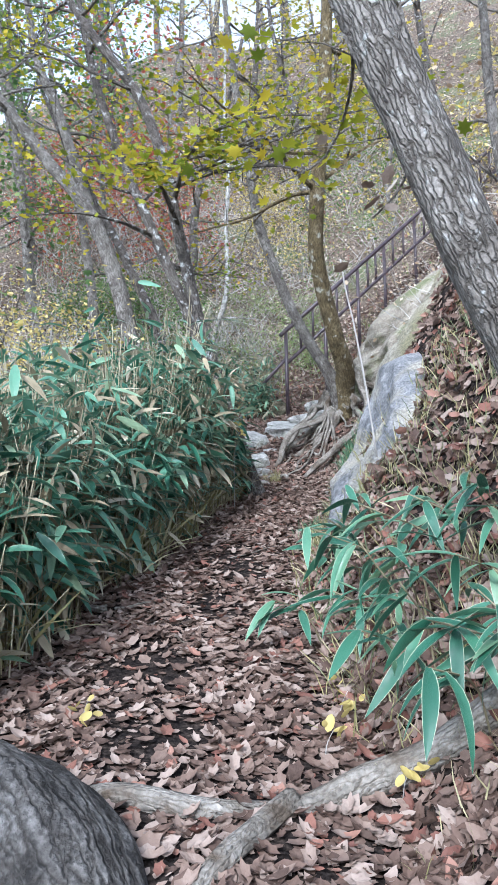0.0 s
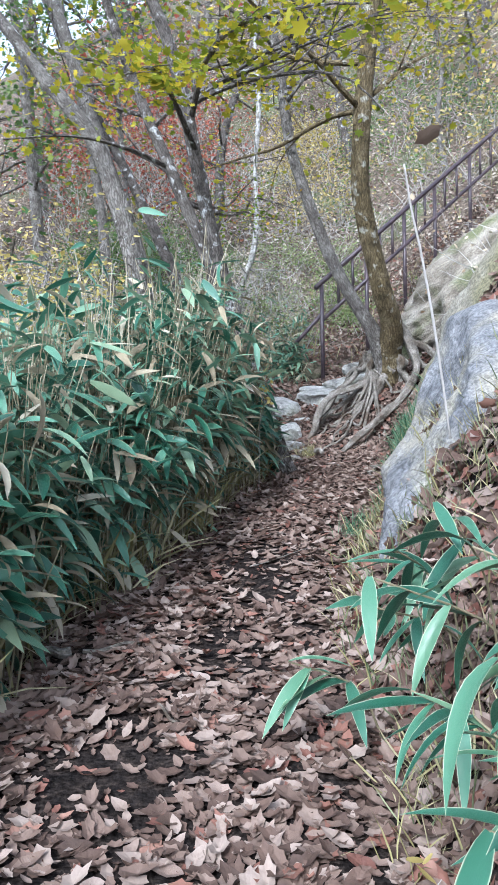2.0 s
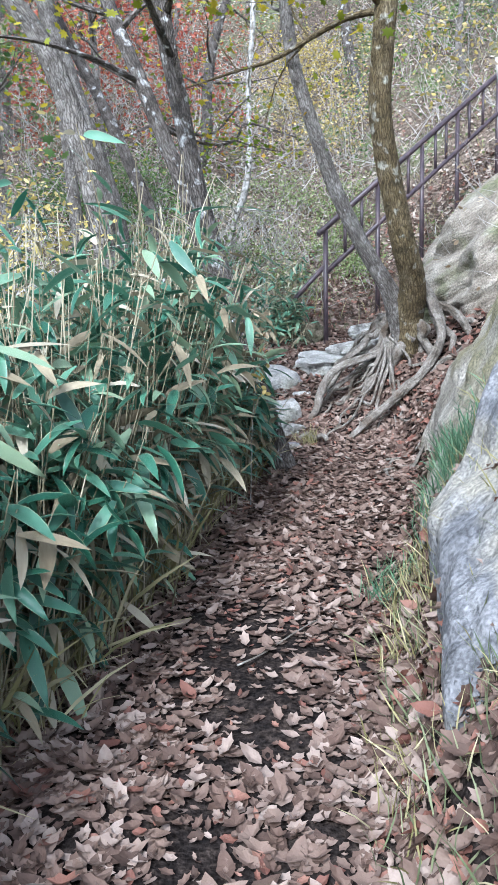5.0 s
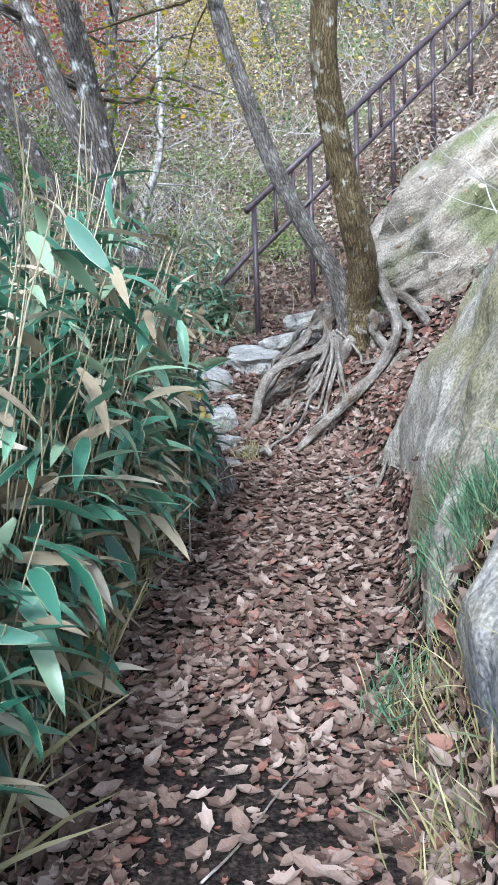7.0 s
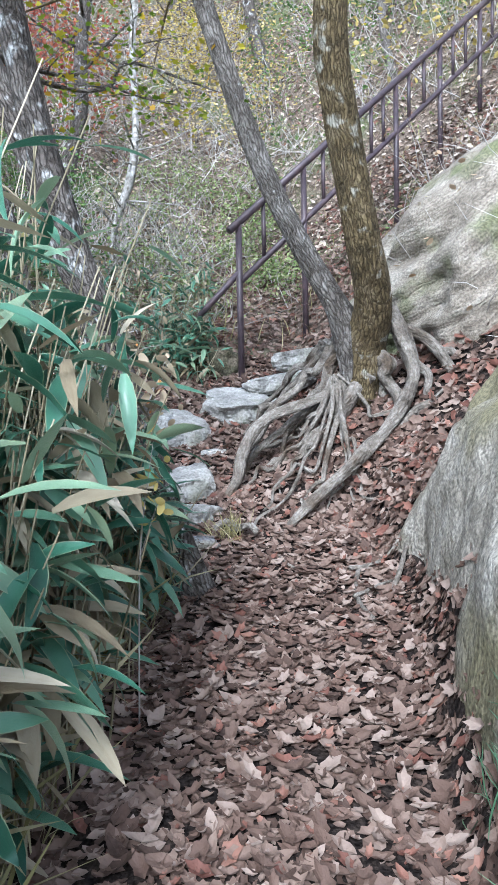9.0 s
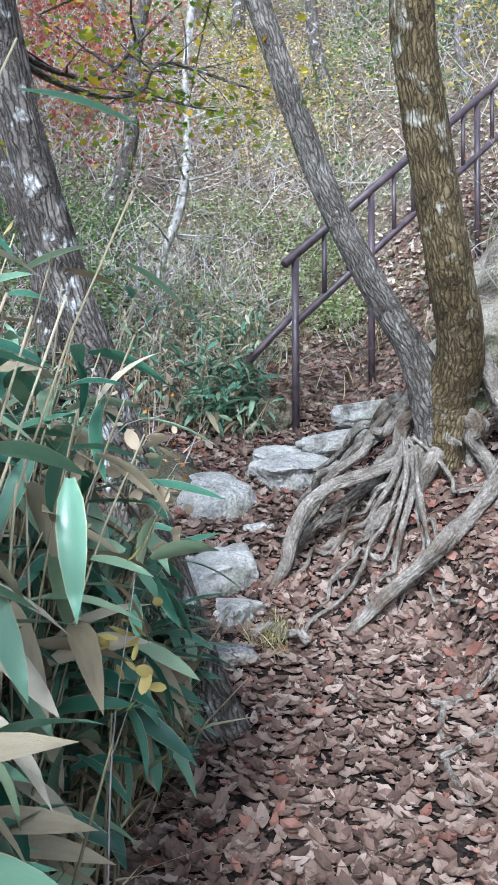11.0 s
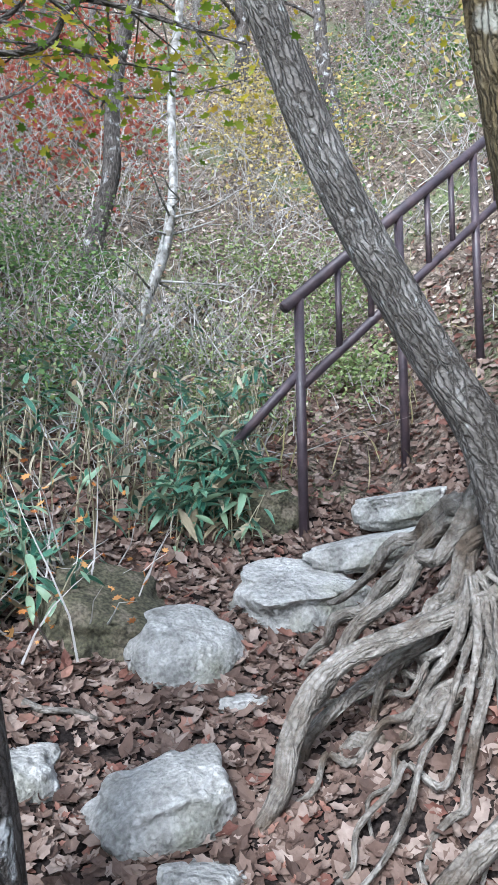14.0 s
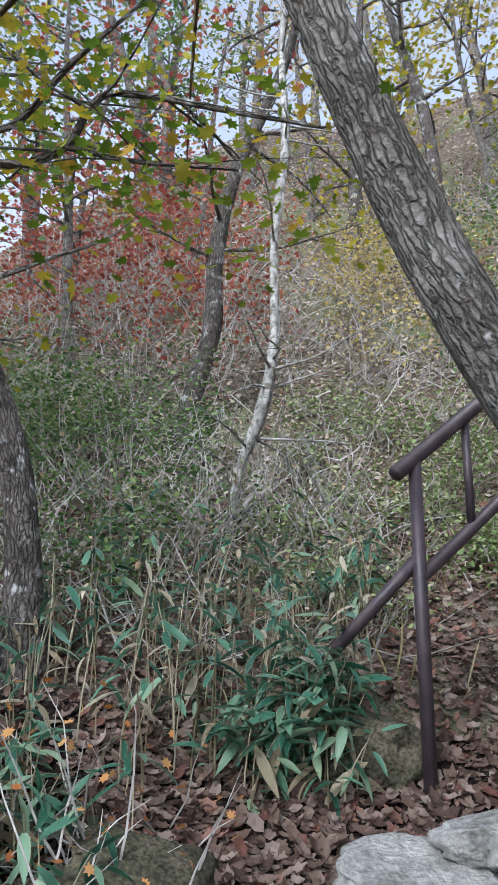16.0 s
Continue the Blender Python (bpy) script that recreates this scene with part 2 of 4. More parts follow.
M["cream"] = material("faded_cream_leaf", [(0.30, 0.19, 0.11), (0.48, 0.38, 0.26), (0.62, 0.56, 0.45)], 0.7, 5, island=0.8, bump=0.1, translucent=0.35)
# lighter copy of the litter colours, so the hillside looks more lit
M["litter_pale"] = material("brightened_fallen_leaves", [(0.15, 0.105, 0.08), (0.29, 0.225, 0.18), (0.42, 0.36, 0.30), (0.52, 0.47, 0.41)], 0.75, 24, island=0.75, bump=0.3, bump_scale=60, translucent=0.12)
M["grass"] = material("dry_grass", [(0.16, 0.15, 0.06), (0.30, 0.27, 0.13), (0.44, 0.40, 0.25)], 0.7, 5, island=0.8, bump=0.1, translucent=0.2)
M["grass_dull"] = material("dull_green_grass", [(0.06, 0.085, 0.04), (0.13, 0.16, 0.08), (0.26, 0.27, 0.16)], 0.65, 5, island=0.8, bump=0.1, translucent=0.2)
M["fern"] = material("fern_frond", [(0.04, 0.10, 0.055), (0.09, 0.18, 0.10), (0.19, 0.29, 0.17)], 0.6, 5, island=0.8, bump=0.1, translucent=0.25)
M["grass_green"] = material("green_grass", [(0.11, 0.17, 0.06), (0.22, 0.30, 0.11), (0.40, 0.43, 0.22)], 0.6, 5, island=0.8, bump=0.1, translucent=0.25)


# ---- the lie of the land ----
def smooth(v, a, b):
    v = np.clip((v - a) / (b - a), 0, 1)
    return v * v * (3 - 2 * v)


def wave(x, y, s, seed=0.0):
    """Cheap smooth unevenness, about -1 to 1."""
    a, b = x / s + seed, y / s + seed * 1.7
    return (np.sin(a * 1.3 + 2.1 * np.sin(b * 0.7 + seed)) + np.sin(b * 1.7 + 1.6 * np.sin(a * 0.9)) + np.sin((a + b) * 2.3 + 1.3)) / 3


PATH_Y = (-40, -3, 0, 2.2, 3.1, 4, 5.3, 6.35, 7, 8, 8.6, 9.2, 9.9, 10.5, 11, 12, 13, 14, 16, 18, 24, 29, 45, 200)
PATH_Z = (-4, -0.3, 0.08, 0.36, 0.5, 0.63, 0.80, 0.95, 1.03, 1.17, 1.28, 1.52, 1.80, 2.12, 2.42, 2.80, 3.6, 4.6, 6.6, 8.7, 15.2, 18.5, 19, 12)
EDGE_Y = (-10, 0, 2.9, 4.2, 5.8, 7.1, 8.0, 8.6, 9.2, 10, 11, 14)
EDGE_X = (0.6, 0.5, 0.33, 0.24, 0.52, 0.82, 1.05, 0.95, 0.80, 0.95, 1.0, 1.3)
RISE_Y = (-10, 0, 3, 4, 5, 5.6, 7.5, 8.1, 8.5, 9, 11, 14)
RISE_S = (0.7, 0.7, 0.75, 1.15, 1.5, 1.85, 1.9, 1.75, 0.95, 0.95, 0.85, 0.75)
BAM_Y = (0, 2.2, 3, 4.4, 5.4, 6.3, 7.7, 8.2, 12)
BAM_X = (-1.3, -1.2, -1.02, -0.78, -0.55, -0.38, -0.12, -0.06, -0.3)


def height(x, y):
    x, y = np.asarray(x, float), np.asarray(y, float)
    z = np.interp(y, PATH_Y, PATH_Z)
    d = x - np.interp(y, EDGE_Y, EDGE_X)
    s = np.interp(y, RISE_Y, RISE_S)
    up = np.maximum(d, 0)
    bank = s * np.minimum(up, 1.15) * smooth(up, -0.05, 0.25) + 0.72 * np.clip(up - 1.15, 0, 14)
    fade = 1 - smooth(y, 14, 26) * 0.6
    z = z + bank * fade
    z = z + 0.34 * np.exp(-((x - 1.06) ** 2 + (y - 9.36) ** 2) / 0.11)
    left = np.maximum(np.interp(y, BAM_Y, BAM_X) - x, 0)
    z = z + 0.10 * smooth(left, 0, 0.5) + 0.05 * np.clip(left, 0, 6) - 0.12 * np.clip(left - 8, 0, 40)
    z = z + 0.012 * wave(x, y, 0.16) + 0.03 * wave(x, y, 0.6, 2) + 0.10 * smooth(np.abs(y - 5), 7, 12) * wave(x, y, 1.5, 5)
    z = z - 0.45 * np.clip(-x - 2.2, 0, 9) * smooth(y, 13, 20)
    return z


def hz(x, y):
    return float(height(x, y))


def normal_at(x, y, e=0.06):
    nx = -(height(x + e, y) - height(x - e, y)) / (2 * e)
    ny = -(height(x, y + e) - height(x, y - e)) / (2 * e)
    v = np.stack([nx, ny, np.ones_like(nx)], -1)
    return v / np.linalg.norm(v, axis=-1, keepdims=True)


# ---- mesh building ----
def mesh_from(name, verts, faces, mats, smooth_shade=True, uv=None, slots=None):
    me = bpy.data.meshes.new(name)
    verts = np.asarray(verts, np.float32)
    if isinstance(faces, np.ndarray):
        n, k = faces.shape
        me.vertices.add(len(verts))
        me.vertices.foreach_set("co", verts.ravel())
        me.loops.add(n * k)
        me.loops.foreach_set("vertex_index", faces.astype(np.int32).ravel())
        me.polygons.add(n)
        me.polygons.foreach_set("loop_start", np.arange(0, n * k, k, dtype=np.int32))
        me.update(calc_edges=True)
        loops = faces.ravel()
    else:
        me.from_pydata(verts.tolist(), [], faces)
        loops = np.array([i for f in faces for i in f])
    if uv is not None:
        layer = me.uv_layers.new(name="UVMap")
        layer.data.foreach_set("uv", np.asarray(uv, np.float32)[loops].ravel())
    for m in (mats if isinstance(mats, (list, tuple)) else [mats]):
        me.materials.append(m)
    if slots is not None:
        me.polygons.foreach_set("material_index", np.asarray(slots, np.int32))
    me.polygons.foreach_set("use_smooth", np.full(len(me.polygons), smooth_shade))
    me.update()
    return me


def lance_leaf(n=5, width=0.13, droop=0.25, fold=0.25):
    """A long bamboo leaf of unit length, from the origin along +y."""
    v, uv, f = [], [], []
    for i in range(n + 1):
        s = i / n
        w = width * (math.sin(math.pi * min(1, s * 0.92 + 0.06)) ** 0.75) * (1 - 0.35 * s) * (0.0 if i == n else 1)
        z = -droop * s * s
        for j, q in enumerate((-1, 0, 1)):
            v.append((q * w, s * (1 - 0.15 * droop * s), z + abs(q) * w * fold))
            uv.append((0.5 + 0.5 * q, s))
    for i in range(n):
        for j in range(2):
            a = i * 3 + j
            f.append((a, a + 1, a + 4, a + 3))
    return np.array(v), np.array(f), np.array(uv)


def fan_leaf(radii, aspect=0.6, curl=0.15, fold=0.12):
    """A lobed leaf of about unit length: a rim round a midpoint, as triangles."""
    k = len(radii)
    v, uv = [(0, 0.45, -0.03)], [(0.5, 0.5)]
    for i, r in enumerate(radii):
        a = 2 * math.pi * i / k - math.pi / 2
        x, y = r * math.cos(a) * aspect, 0.5 + r * math.sin(a) * 0.5
        v.append((x, y, curl * (y - 0.4) ** 2 + fold * abs(x)))
        uv.append((0.5 + x, y))
    f = [(0, 1 + i, 1 + (i + 1) % k) for i in range(k)]
    return np.array(v), np.array(f), np.array(uv)


LANCE = lance_leaf()
LANCE_FLAT = lance_leaf(4, 0.12, 0.1, 0.3)
OAK = fan_leaf([1, 0.76, 0.92, 0.70, 0.95, 0.80, 1.10, 0.74, 0.97, 0.72, 0.84, 0.78], 0.37, 0.3, 0.22)
OAK_CURL = fan_leaf([1, 0.72, 0.9, 0.68, 0.9, 0.76, 1.1, 0.7, 0.95, 0.62, 0.9, 0.74], 0.30, 0.9, 0.7)
BROAD = fan_leaf([1, 0.84, 0.82, 0.70, 0.78, 1.15, 0.82, 0.66, 0.85, 0.80], 0.36, 0.5, 0.35)
MAPLE = fan_leaf([0.40, 0.74, 0.50, 0.95, 0.54, 1.0, 0.58, 1.12, 0.58, 1.0, 0.54, 0.95, 0.50, 0.74], 0.60, 0.3, 0.14)
OVAL_FINE = fan_leaf([1, 0.9, 0.86, 0.88, 0.95, 1.08, 0.95, 0.88, 0.86, 0.9], 0.34, 0.35, 0.3)
OVAL = fan_leaf([1, 0.85, 0.85, 1, 0.85, 0.85], 0.36, 0.3, 0.25)


def frames_from(direction, normal, roll=None):
    """Rotation matrices whose y runs along direction and z near normal."""
    y = direction / np.linalg.norm(direction, axis=1, keepdims=True)
    x = np.cross(y, normal)
    ln = np.linalg.norm(x, axis=1, keepdims=True)
    x = np.where(ln < 1e-4, np.array([1.0, 0, 0]), x / np.maximum(ln, 1e-4))
    z = np.cross(x, y)
    return np.stack([x, y, z], axis=2)


def scatter(template, places, rots, sizes):
    """Copies of a template as arrays: verts, faces, uv."""
    tv, tf, tu = template
    n, k = len(places), len(tv)
    sizes = np.asarray(sizes)
    if sizes.ndim == 1:
        sizes = np.repeat(sizes[:, None], 3, 1)
    v = np.einsum("nij,nkj->nki", rots, tv[None] * sizes[:, None, :]) + places[:, None, :]
    f = tf[None] + (np.arange(n) * k)[:, None, None]
    return v.reshape(-1, 3), f.reshape(-1, tf.shape[1]), np.tile(tu, (n, 1))


def join_arrays(groups):
    """Joins (verts, faces, uv, slot) groups; quads become triangles."""
    V, F, U, S, base = [], [], [], [], 0
    for v, f, u, slot in groups:
        if len(v) == 0:
            continue
        if f.shape[1] == 4:
            f = np.concatenate([f[:, [0, 1, 2]], f[:, [0, 2, 3]]])
        V.append(v), F.append(f + base), U.append(u), S.append(np.full(len(f), slot))
        base += len(v)
    return np.concatenate(V), np.concatenate(F), np.concatenate(U), np.concatenate(S)


def object_of(name, groups, mats, parent=None, smooth_shade=True):
    v, f, u, s = join_arrays(groups)
    ob = new(name, mesh_from(name, v, f, mats, smooth_shade, u, s))
    if parent is not None:
        ob.parent = parent
    return ob


def spline(points, n):
    """n points along a Catmull-Rom curve through the given ones (any number of columns)."""
    p = np.asarray(points, float)
    p = np.vstack([2 * p[0] - p[1], p, 2 * p[-1] - p[-2]])
    out = []
    m = len(p) - 3
    for t in np.linspace(0, m - 1e-6, n):
        i, u = int(t), t - int(t)
        a, b, c, d = p[i], p[i + 1], p[i + 2], p[i + 3]
        out.append(0.5 * (2 * b + (c - a) * u + (2 * a - 5 * b + 4 * c - d) * u * u + (3 * b - a - 3 * c + d) * u ** 3))
    return np.array(out)


def tube(points, sides=8, n=None, rough=0.0, seed=0.0, cap=True):
    """A stem along points (x, y, z, radius) as arrays, with a lumpy skin; uv in metres."""
    p = spline(points, n) if n else np.asarray(points, float)
    c, r = p[:, :3], np.maximum(p[:, 3], 0.0006)
    t = np.gradient(c, axis=0)
    t /= np.linalg.norm(t, axis=1, keepdims=True)
    ref = np.array([1.0, 0, 0]) if abs(t[0][0]) < 0.8 else np.array([0, 1.0, 0])
    x = ref - t * (t @ ref)[:, None]
    x /= np.linalg.norm(x, axis=1, keepdims=True)
    y = np.cross(t, x)
    a = np.linspace(0, 2 * math.pi, sides + 1)
    length = np.concatenate([[0], np.cumsum(np.linalg.norm(np.diff(c, axis=0), axis=1))])
    aa, ll = np.meshgrid(a, length)
    rr = r[:, None] * np.ones_like(aa)
    if rough:
        rr = rr * (1 + rough * (0.5 * np.sin(3 * aa + seed + 1.7 * np.sin(ll * 2.1 + seed)) + 0.5 * np.sin(5 * aa + ll * 5 + seed * 2) + 0.35 * np.sin(7 * aa - ll * 11 + seed)))
    v = c[:, None] + rr[..., None] * (np.cos(aa)[..., None] * x[:, None] + np.sin(aa)[..., None] * y[:, None])
    k = sides + 1
    i, j = np.meshgrid(np.arange(len(c) - 1), np.arange(sides), indexing="ij")
    f = np.stack([i * k + j, i * k + j + 1, (i + 1) * k + j + 1, (i + 1) * k + j], -1).reshape(-1, 4)
    uv = np.stack([aa * r.mean(), ll], -1).reshape(-1, 2)
    v = v.reshape(-1, 3)
    if cap:
        v = np.vstack([v, c[0], c[-1]])
        uv = np.vstack([uv, [0, 0], [0, length[-1]]])
        e0, e1 = len(v) - 2, len(v) - 1
        last = (len(c) - 1) * k
        q = np.arange(sides)
        f = np.vstack([f, np.stack([np.full(sides, e0), q + 1, q, q], -1), np.stack([np.full(sides, e1), last + q, last + q + 1, last + q + 1], -1)])
        f = np.concatenate([f[:, [0, 1, 2]], f[:-2 * sides][:, [0, 2, 3]]])
    return v, f, uv


def empty(name, place=(0, 0, 0)):
    ob = new(name)
    ob.location = place
    return ob


def under(root, ob):
    """Makes ob, built in world places, a part of root."""
    ob.parent = root
    ob.matrix_parent_inverse = Matrix.Translation(root.location).inverted()
    return ob


def boulder(name, centre, size, mat, seed, turn=(0, 0, 0), rough=0.16, label="", flat=0.0, sub=4, angular=0.0, strata=0.0):
    bm = bmesh.new()
    bmesh.ops.create_icosphere(bm, subdivisions=sub, radius=1)
    off = Vector((seed * 7.3, seed * 3.1, seed * 1.7))
    for v in bm.verts:
        p = v.co.copy()
        q = Vector([math.copysign(abs(c) ** (1 - 0.35 * angular), c) for c in p])
        k = 1 + rough * (noise.noise(p * 1.4 + off) * 1.6 + noise.noise(p * 3.2 + off) * 0.6 + noise.noise(p * 8 + off) * 0.22 + noise.noise(p * 18 + off) * 0.08)
        if strata:
            k += strata * (noise.noise(Vector((p.x * 0.9, p.y * 0.9, p.z * 7 + p.x)) + off) + 0.5 * noise.noise(Vector((p.x * 2, p.y * 2, p.z * 17)) + off))
        q = q * k
        if flat and q.z > 1 - flat:
            q.z = 1 - flat + (q.z - 1 + flat) * 0.25
        v.co = Vector((q.x * size[0], q.y * size[1], q.z * size[2]))
    me = bpy.data.meshes.new(name)
    bm.to_mesh(me)
    bm.free()
    me.materials.append(mat)
    me.polygons.foreach_set("use_smooth", np.full(len(me.polygons), True))
    ob = new(name, me)
    ob.matrix_world = pose(*centre, *turn)
    return tagged(ob, label, "rock")


# ---- ground: one sheet to the horizon ----
def axis(fine0, fine1, step, far):
    a = list(np.arange(fine0, fine1 + 1e-6, step))
    s, v = step, fine1
    while v < far:
        s *= 1.16
        v += s
        a.append(v)
    s, v = step, fine0
    while v > -far:
        s *= 1.16
        v -= s
        a.insert(0, v)
    return np.array(a)


gx, gy = axis(-2.2, 2.6, 0.04, 600), axis(1.0, 13.0, 0.05, 600)
X, Y = np.meshgrid(gx, gy)
i, j = np.meshgrid(np.arange(len(gy) - 1), np.arange(len(gx) - 1), indexing="ij")
k = len(gx)
quads = np.stack([i * k + j, i * k + j + 1, (i + 1) * k + j + 1, (i + 1) * k + j], -1).reshape(-1, 4)
ground = new("ground", mesh_from("ground", np.stack([X, Y, height(X, Y)], -1).reshape(-1, 3), quads, [M["soil"], M["hill_earth"]],
             slots=(gy[quads[:, 0] // k] > 10.9) | (gy[quads[:, 0] // k] < 1.15) | (gx[quads[:, 0] % k] > 1.9) | (gx[quads[:, 0] % k] < -2.2)))
tagged(ground, "dark trodden earth of a wooded hillside trail", "ground", kind="structure")

# ---- rock faces of the bank ----
def rock_face(name, y0, y1, d0, d1, lift, mat, label, seed):
    """A weathered slab that lies on the bank: a lumpy shell with a skirt that goes into the earth."""
    ny, nd = 130, 60
    ys, ds = np.linspace(0, 1, ny), np.linspace(0, 1, nd)
    D, T = np.meshgrid(ds, ys)
    taper = np.clip(np.sin(math.pi * np.clip(T, 0.0, 1)) ** 0.45, 0, 1)
    y = y0 + (y1 - y0) * T + 0.10 * np.sin(D * 5 + seed)
    d = d0 + (d1 - d0) * D * (0.55 + 0.45 * taper)
    x = np.interp(y, EDGE_Y, EDGE_X) + d
    rim = np.minimum(np.minimum(T, 1 - T) * 6, np.minimum(D, 1 - D) * 5).clip(0, 1)
    up = -0.12 + (lift + 0.12) * np.sqrt(rim)
    z = height(x, y)
    nz = np.array([[noise.noise(Vector((a * 2.2 + seed, b * 1.3, c * 1.5))) * 0.10 + noise.noise(Vector((a * 5, b * 4 + seed, c * 5))) * 0.05 + noise.noise(Vector((a * 13, b * 13, c * 13 + seed))) * 0.02 for a, b, c in zip(ra, rb, rc)] for ra, rb, rc in zip(x, y, z)])
    nrm = normal_at(x, y, 0.15)
    p = np.stack([x, y, height(x, y)], -1) + nrm * (up + nz * rim)[..., None]
    i, j = np.meshgrid(np.arange(ny - 1), np.arange(nd - 1), indexing="ij")
    f = np.stack([i * nd + j, i * nd + j + 1, (i + 1) * nd + j + 1, (i + 1) * nd + j], -1).reshape(-1, 4)
    ob = new(name, mesh_from(name, p.reshape(-1, 3), f, mat))
    return tagged(ob, label, "rock")


rock_face("bank_rock", 5.6, 8.35, 0.03, 1.5, 0.09, M["slab"], "pale mossy rock face beside the trail", 1.0)
rock_face("bank_rock", 4.35, 5.75, 0.13, 0.85, 0.10, M["rock_dark"], "dark blue-grey rock set in the leafy bank", 4.0)
boulder("boulder", (2.74, 9.98, 3.08), (1.5, 1.0, 0.9), M["sandstone"], 3, (0, -42, 14), 0.17, "large tan layered sandstone boulder on the hillside", sub=6, angular=0.5, strata=0.09)

# ---- stepping stones ----
STONES = [
    ((0.04, 9.93, 1.80), (0.24, 0.235, 0.20), (20, 6, 15), 0.3, "rock", "rounded pale grey stepping stone among fallen leaves"),
    ((0.52, 10.22, 2.00), (0.26, 0.22, 0.12), (18, -6, 30), 0.45, "rock", "flat pale grey stepping stone among fallen leaves"),
    ((0.04, 9.18, 1.50), (0.19, 0.15, 0.155), (14, -14, 20), 0.3, "rock", "angular grey stone step in the trail"),
    ((0.16, 8.92, 1.38), (0.13, 0.10, 0.09), (0, 8, 50), 0.2, "rock", "small grey stone beside the roots"),
    ((0.06, 8.62, 1.27), (0.15, 0.09, 0.07), (0, 0, 10), 0.3, "rock_dark", "low grey stone at the edge of the trail"),
    ((-0.44, 9.25, 1.55), (0.14, 0.14, 0.13), (0, 0, 0), 0.2, "rock", "small pale boulder beside the trail"),
    ((0.28, 9.62, 1.69), (0.09, 0.05, 0.04), (0, 0, 10), 0.2, "rock", "small flat stone among fallen leaves"),
    ((0.86, 10.36, 2.17), (0.28, 0.10, 0.085), (0, -10, 8), 0.3, "rock", "long pale grey stone step by the railing"),
    ((1.05, 10.55, 2.36), (0.24, 0.13, 0.09), (0, -8, 12), 0.3, "rock", "pale layered stone step by the railing"),
    ((0.38, 10.80, 2.33), (0.20, 0.17, 0.16), (0, 8, -10), 0.2, "rock_moss", "brown mossy stone at the foot of the railing"),
    ((-0.30, 10.08, 1.90), (0.27, 0.30, 0.22), (24, 14, 20), 0.3, "rock_moss", "low moss-covered rock beside the trail"),
    ((-0.10, 8.35, 1.28), (0.10, 0.09, 0.08), (0, 0, 30), 0.2, "rock_dark", "small dark stone at the foot of a tree"),
]
for n, (c, s, turn, flat, m, label) in enumerate(STONES):
    tagged(boulder("stone", c, s, M[m], 11 + n * 1.37, turn, 0.10 if n == 0 else 0.2, label, flat, 5, 0.2 if n == 0 else 0.8), group="stones of the steps")


# ---- steel handrail that climbs the slope ----
def bar(points, radius, sides=12):
    return tube([(*p, radius) for p in points], sides)


def railing():
    a, b = np.array([0.58, 10.66, 3.44]), np.array([2.84, 12.28, 5.60])
    way = b - a
    rail = empty("handrail", (0.58, 10.66, hz(0.58, 10.66)))

    def part(name, *bars):
        return under(rail, object_of(name, [(*q, 0) for q in bars], M["iron"]))
    top = lambda s: a + way * s
    low = lambda s: a + way * s - np.array([0, 0, 0.47])
    part("top_rail", bar([top(-0.035), top(0.5), top(1.0), top(1.9)], 0.031))
    part("lower_rail", bar([low(0.0), low(0.5), low(1.0), low(1.9)], 0.026))
    part("lower_rail", bar([low(0.0) + [0, 0, 0.08], (0.08, 10.92, 2.54)], 0.026))
    for s in RAIL_POSTS:
        q = top(s)
        part("post", bar([(q[0], q[1], min(hz(q[0], q[1]), q[2] - 1.1) - 0.1), tuple(q)], 0.026))
    for s in RAIL_BARS:
        part("baluster", bar([tuple(low(s)), tuple(top(s))], 0.018, 8))
    return tagged(rail, "dark purplish-brown painted steel handrail climbing the slope", "railing")


RAIL_POSTS = (0.0, 0.27, 0.52, 0.735, 1.0, 1.27, 1.55, 1.85)
RAIL_BARS = (0.098, 0.185, 0.36, 0.44, 0.60, 0.665, 0.81, 0.90, 1.085, 1.17, 1.36, 1.45, 1.65, 1.75)
railing()


# ---- trees ----
def leaf_cloud(centres, spread, count, template, size, flat=0.5, droop=0.3):
    """Leaves scattered round the given points, most facing up."""
    c = np.asarray(centres, float)
    idx = rng.integers(0, len(c), count)
    p = c[idx] + rng.normal(0, 1, (count, 3)) * np.asarray(spread)
    d = rng.normal(0, 1, (count, 3)) * [1, 1, 0.4] - [0, 0, droop]
    nrm = np.array([0, 0, 1.0]) + rng.normal(0, flat, (count, 3))
    return scatter(template, p, frames_from(d, nrm), size * rng.uniform(0.6, 1.25, count))


def limb(start, way, length, r, sag=0.1, wiggle=0.12, n=7):
    """Points of a crooked branch."""
    way = np.asarray(way, float) / np.linalg.norm(way)
    pts, p = [], np.asarray(start, float)
    for i in range(n):
        s = i / (n - 1)
        pts.append((*p, r * (1 - 0.85 * s)))
        way = way + rng.normal(0, wiggle, 3) + np.array([0, 0, -sag * s * 0.2])
        way /= np.linalg.norm(way)
        p = p + way * length / (n - 1)
    return np.array(pts)


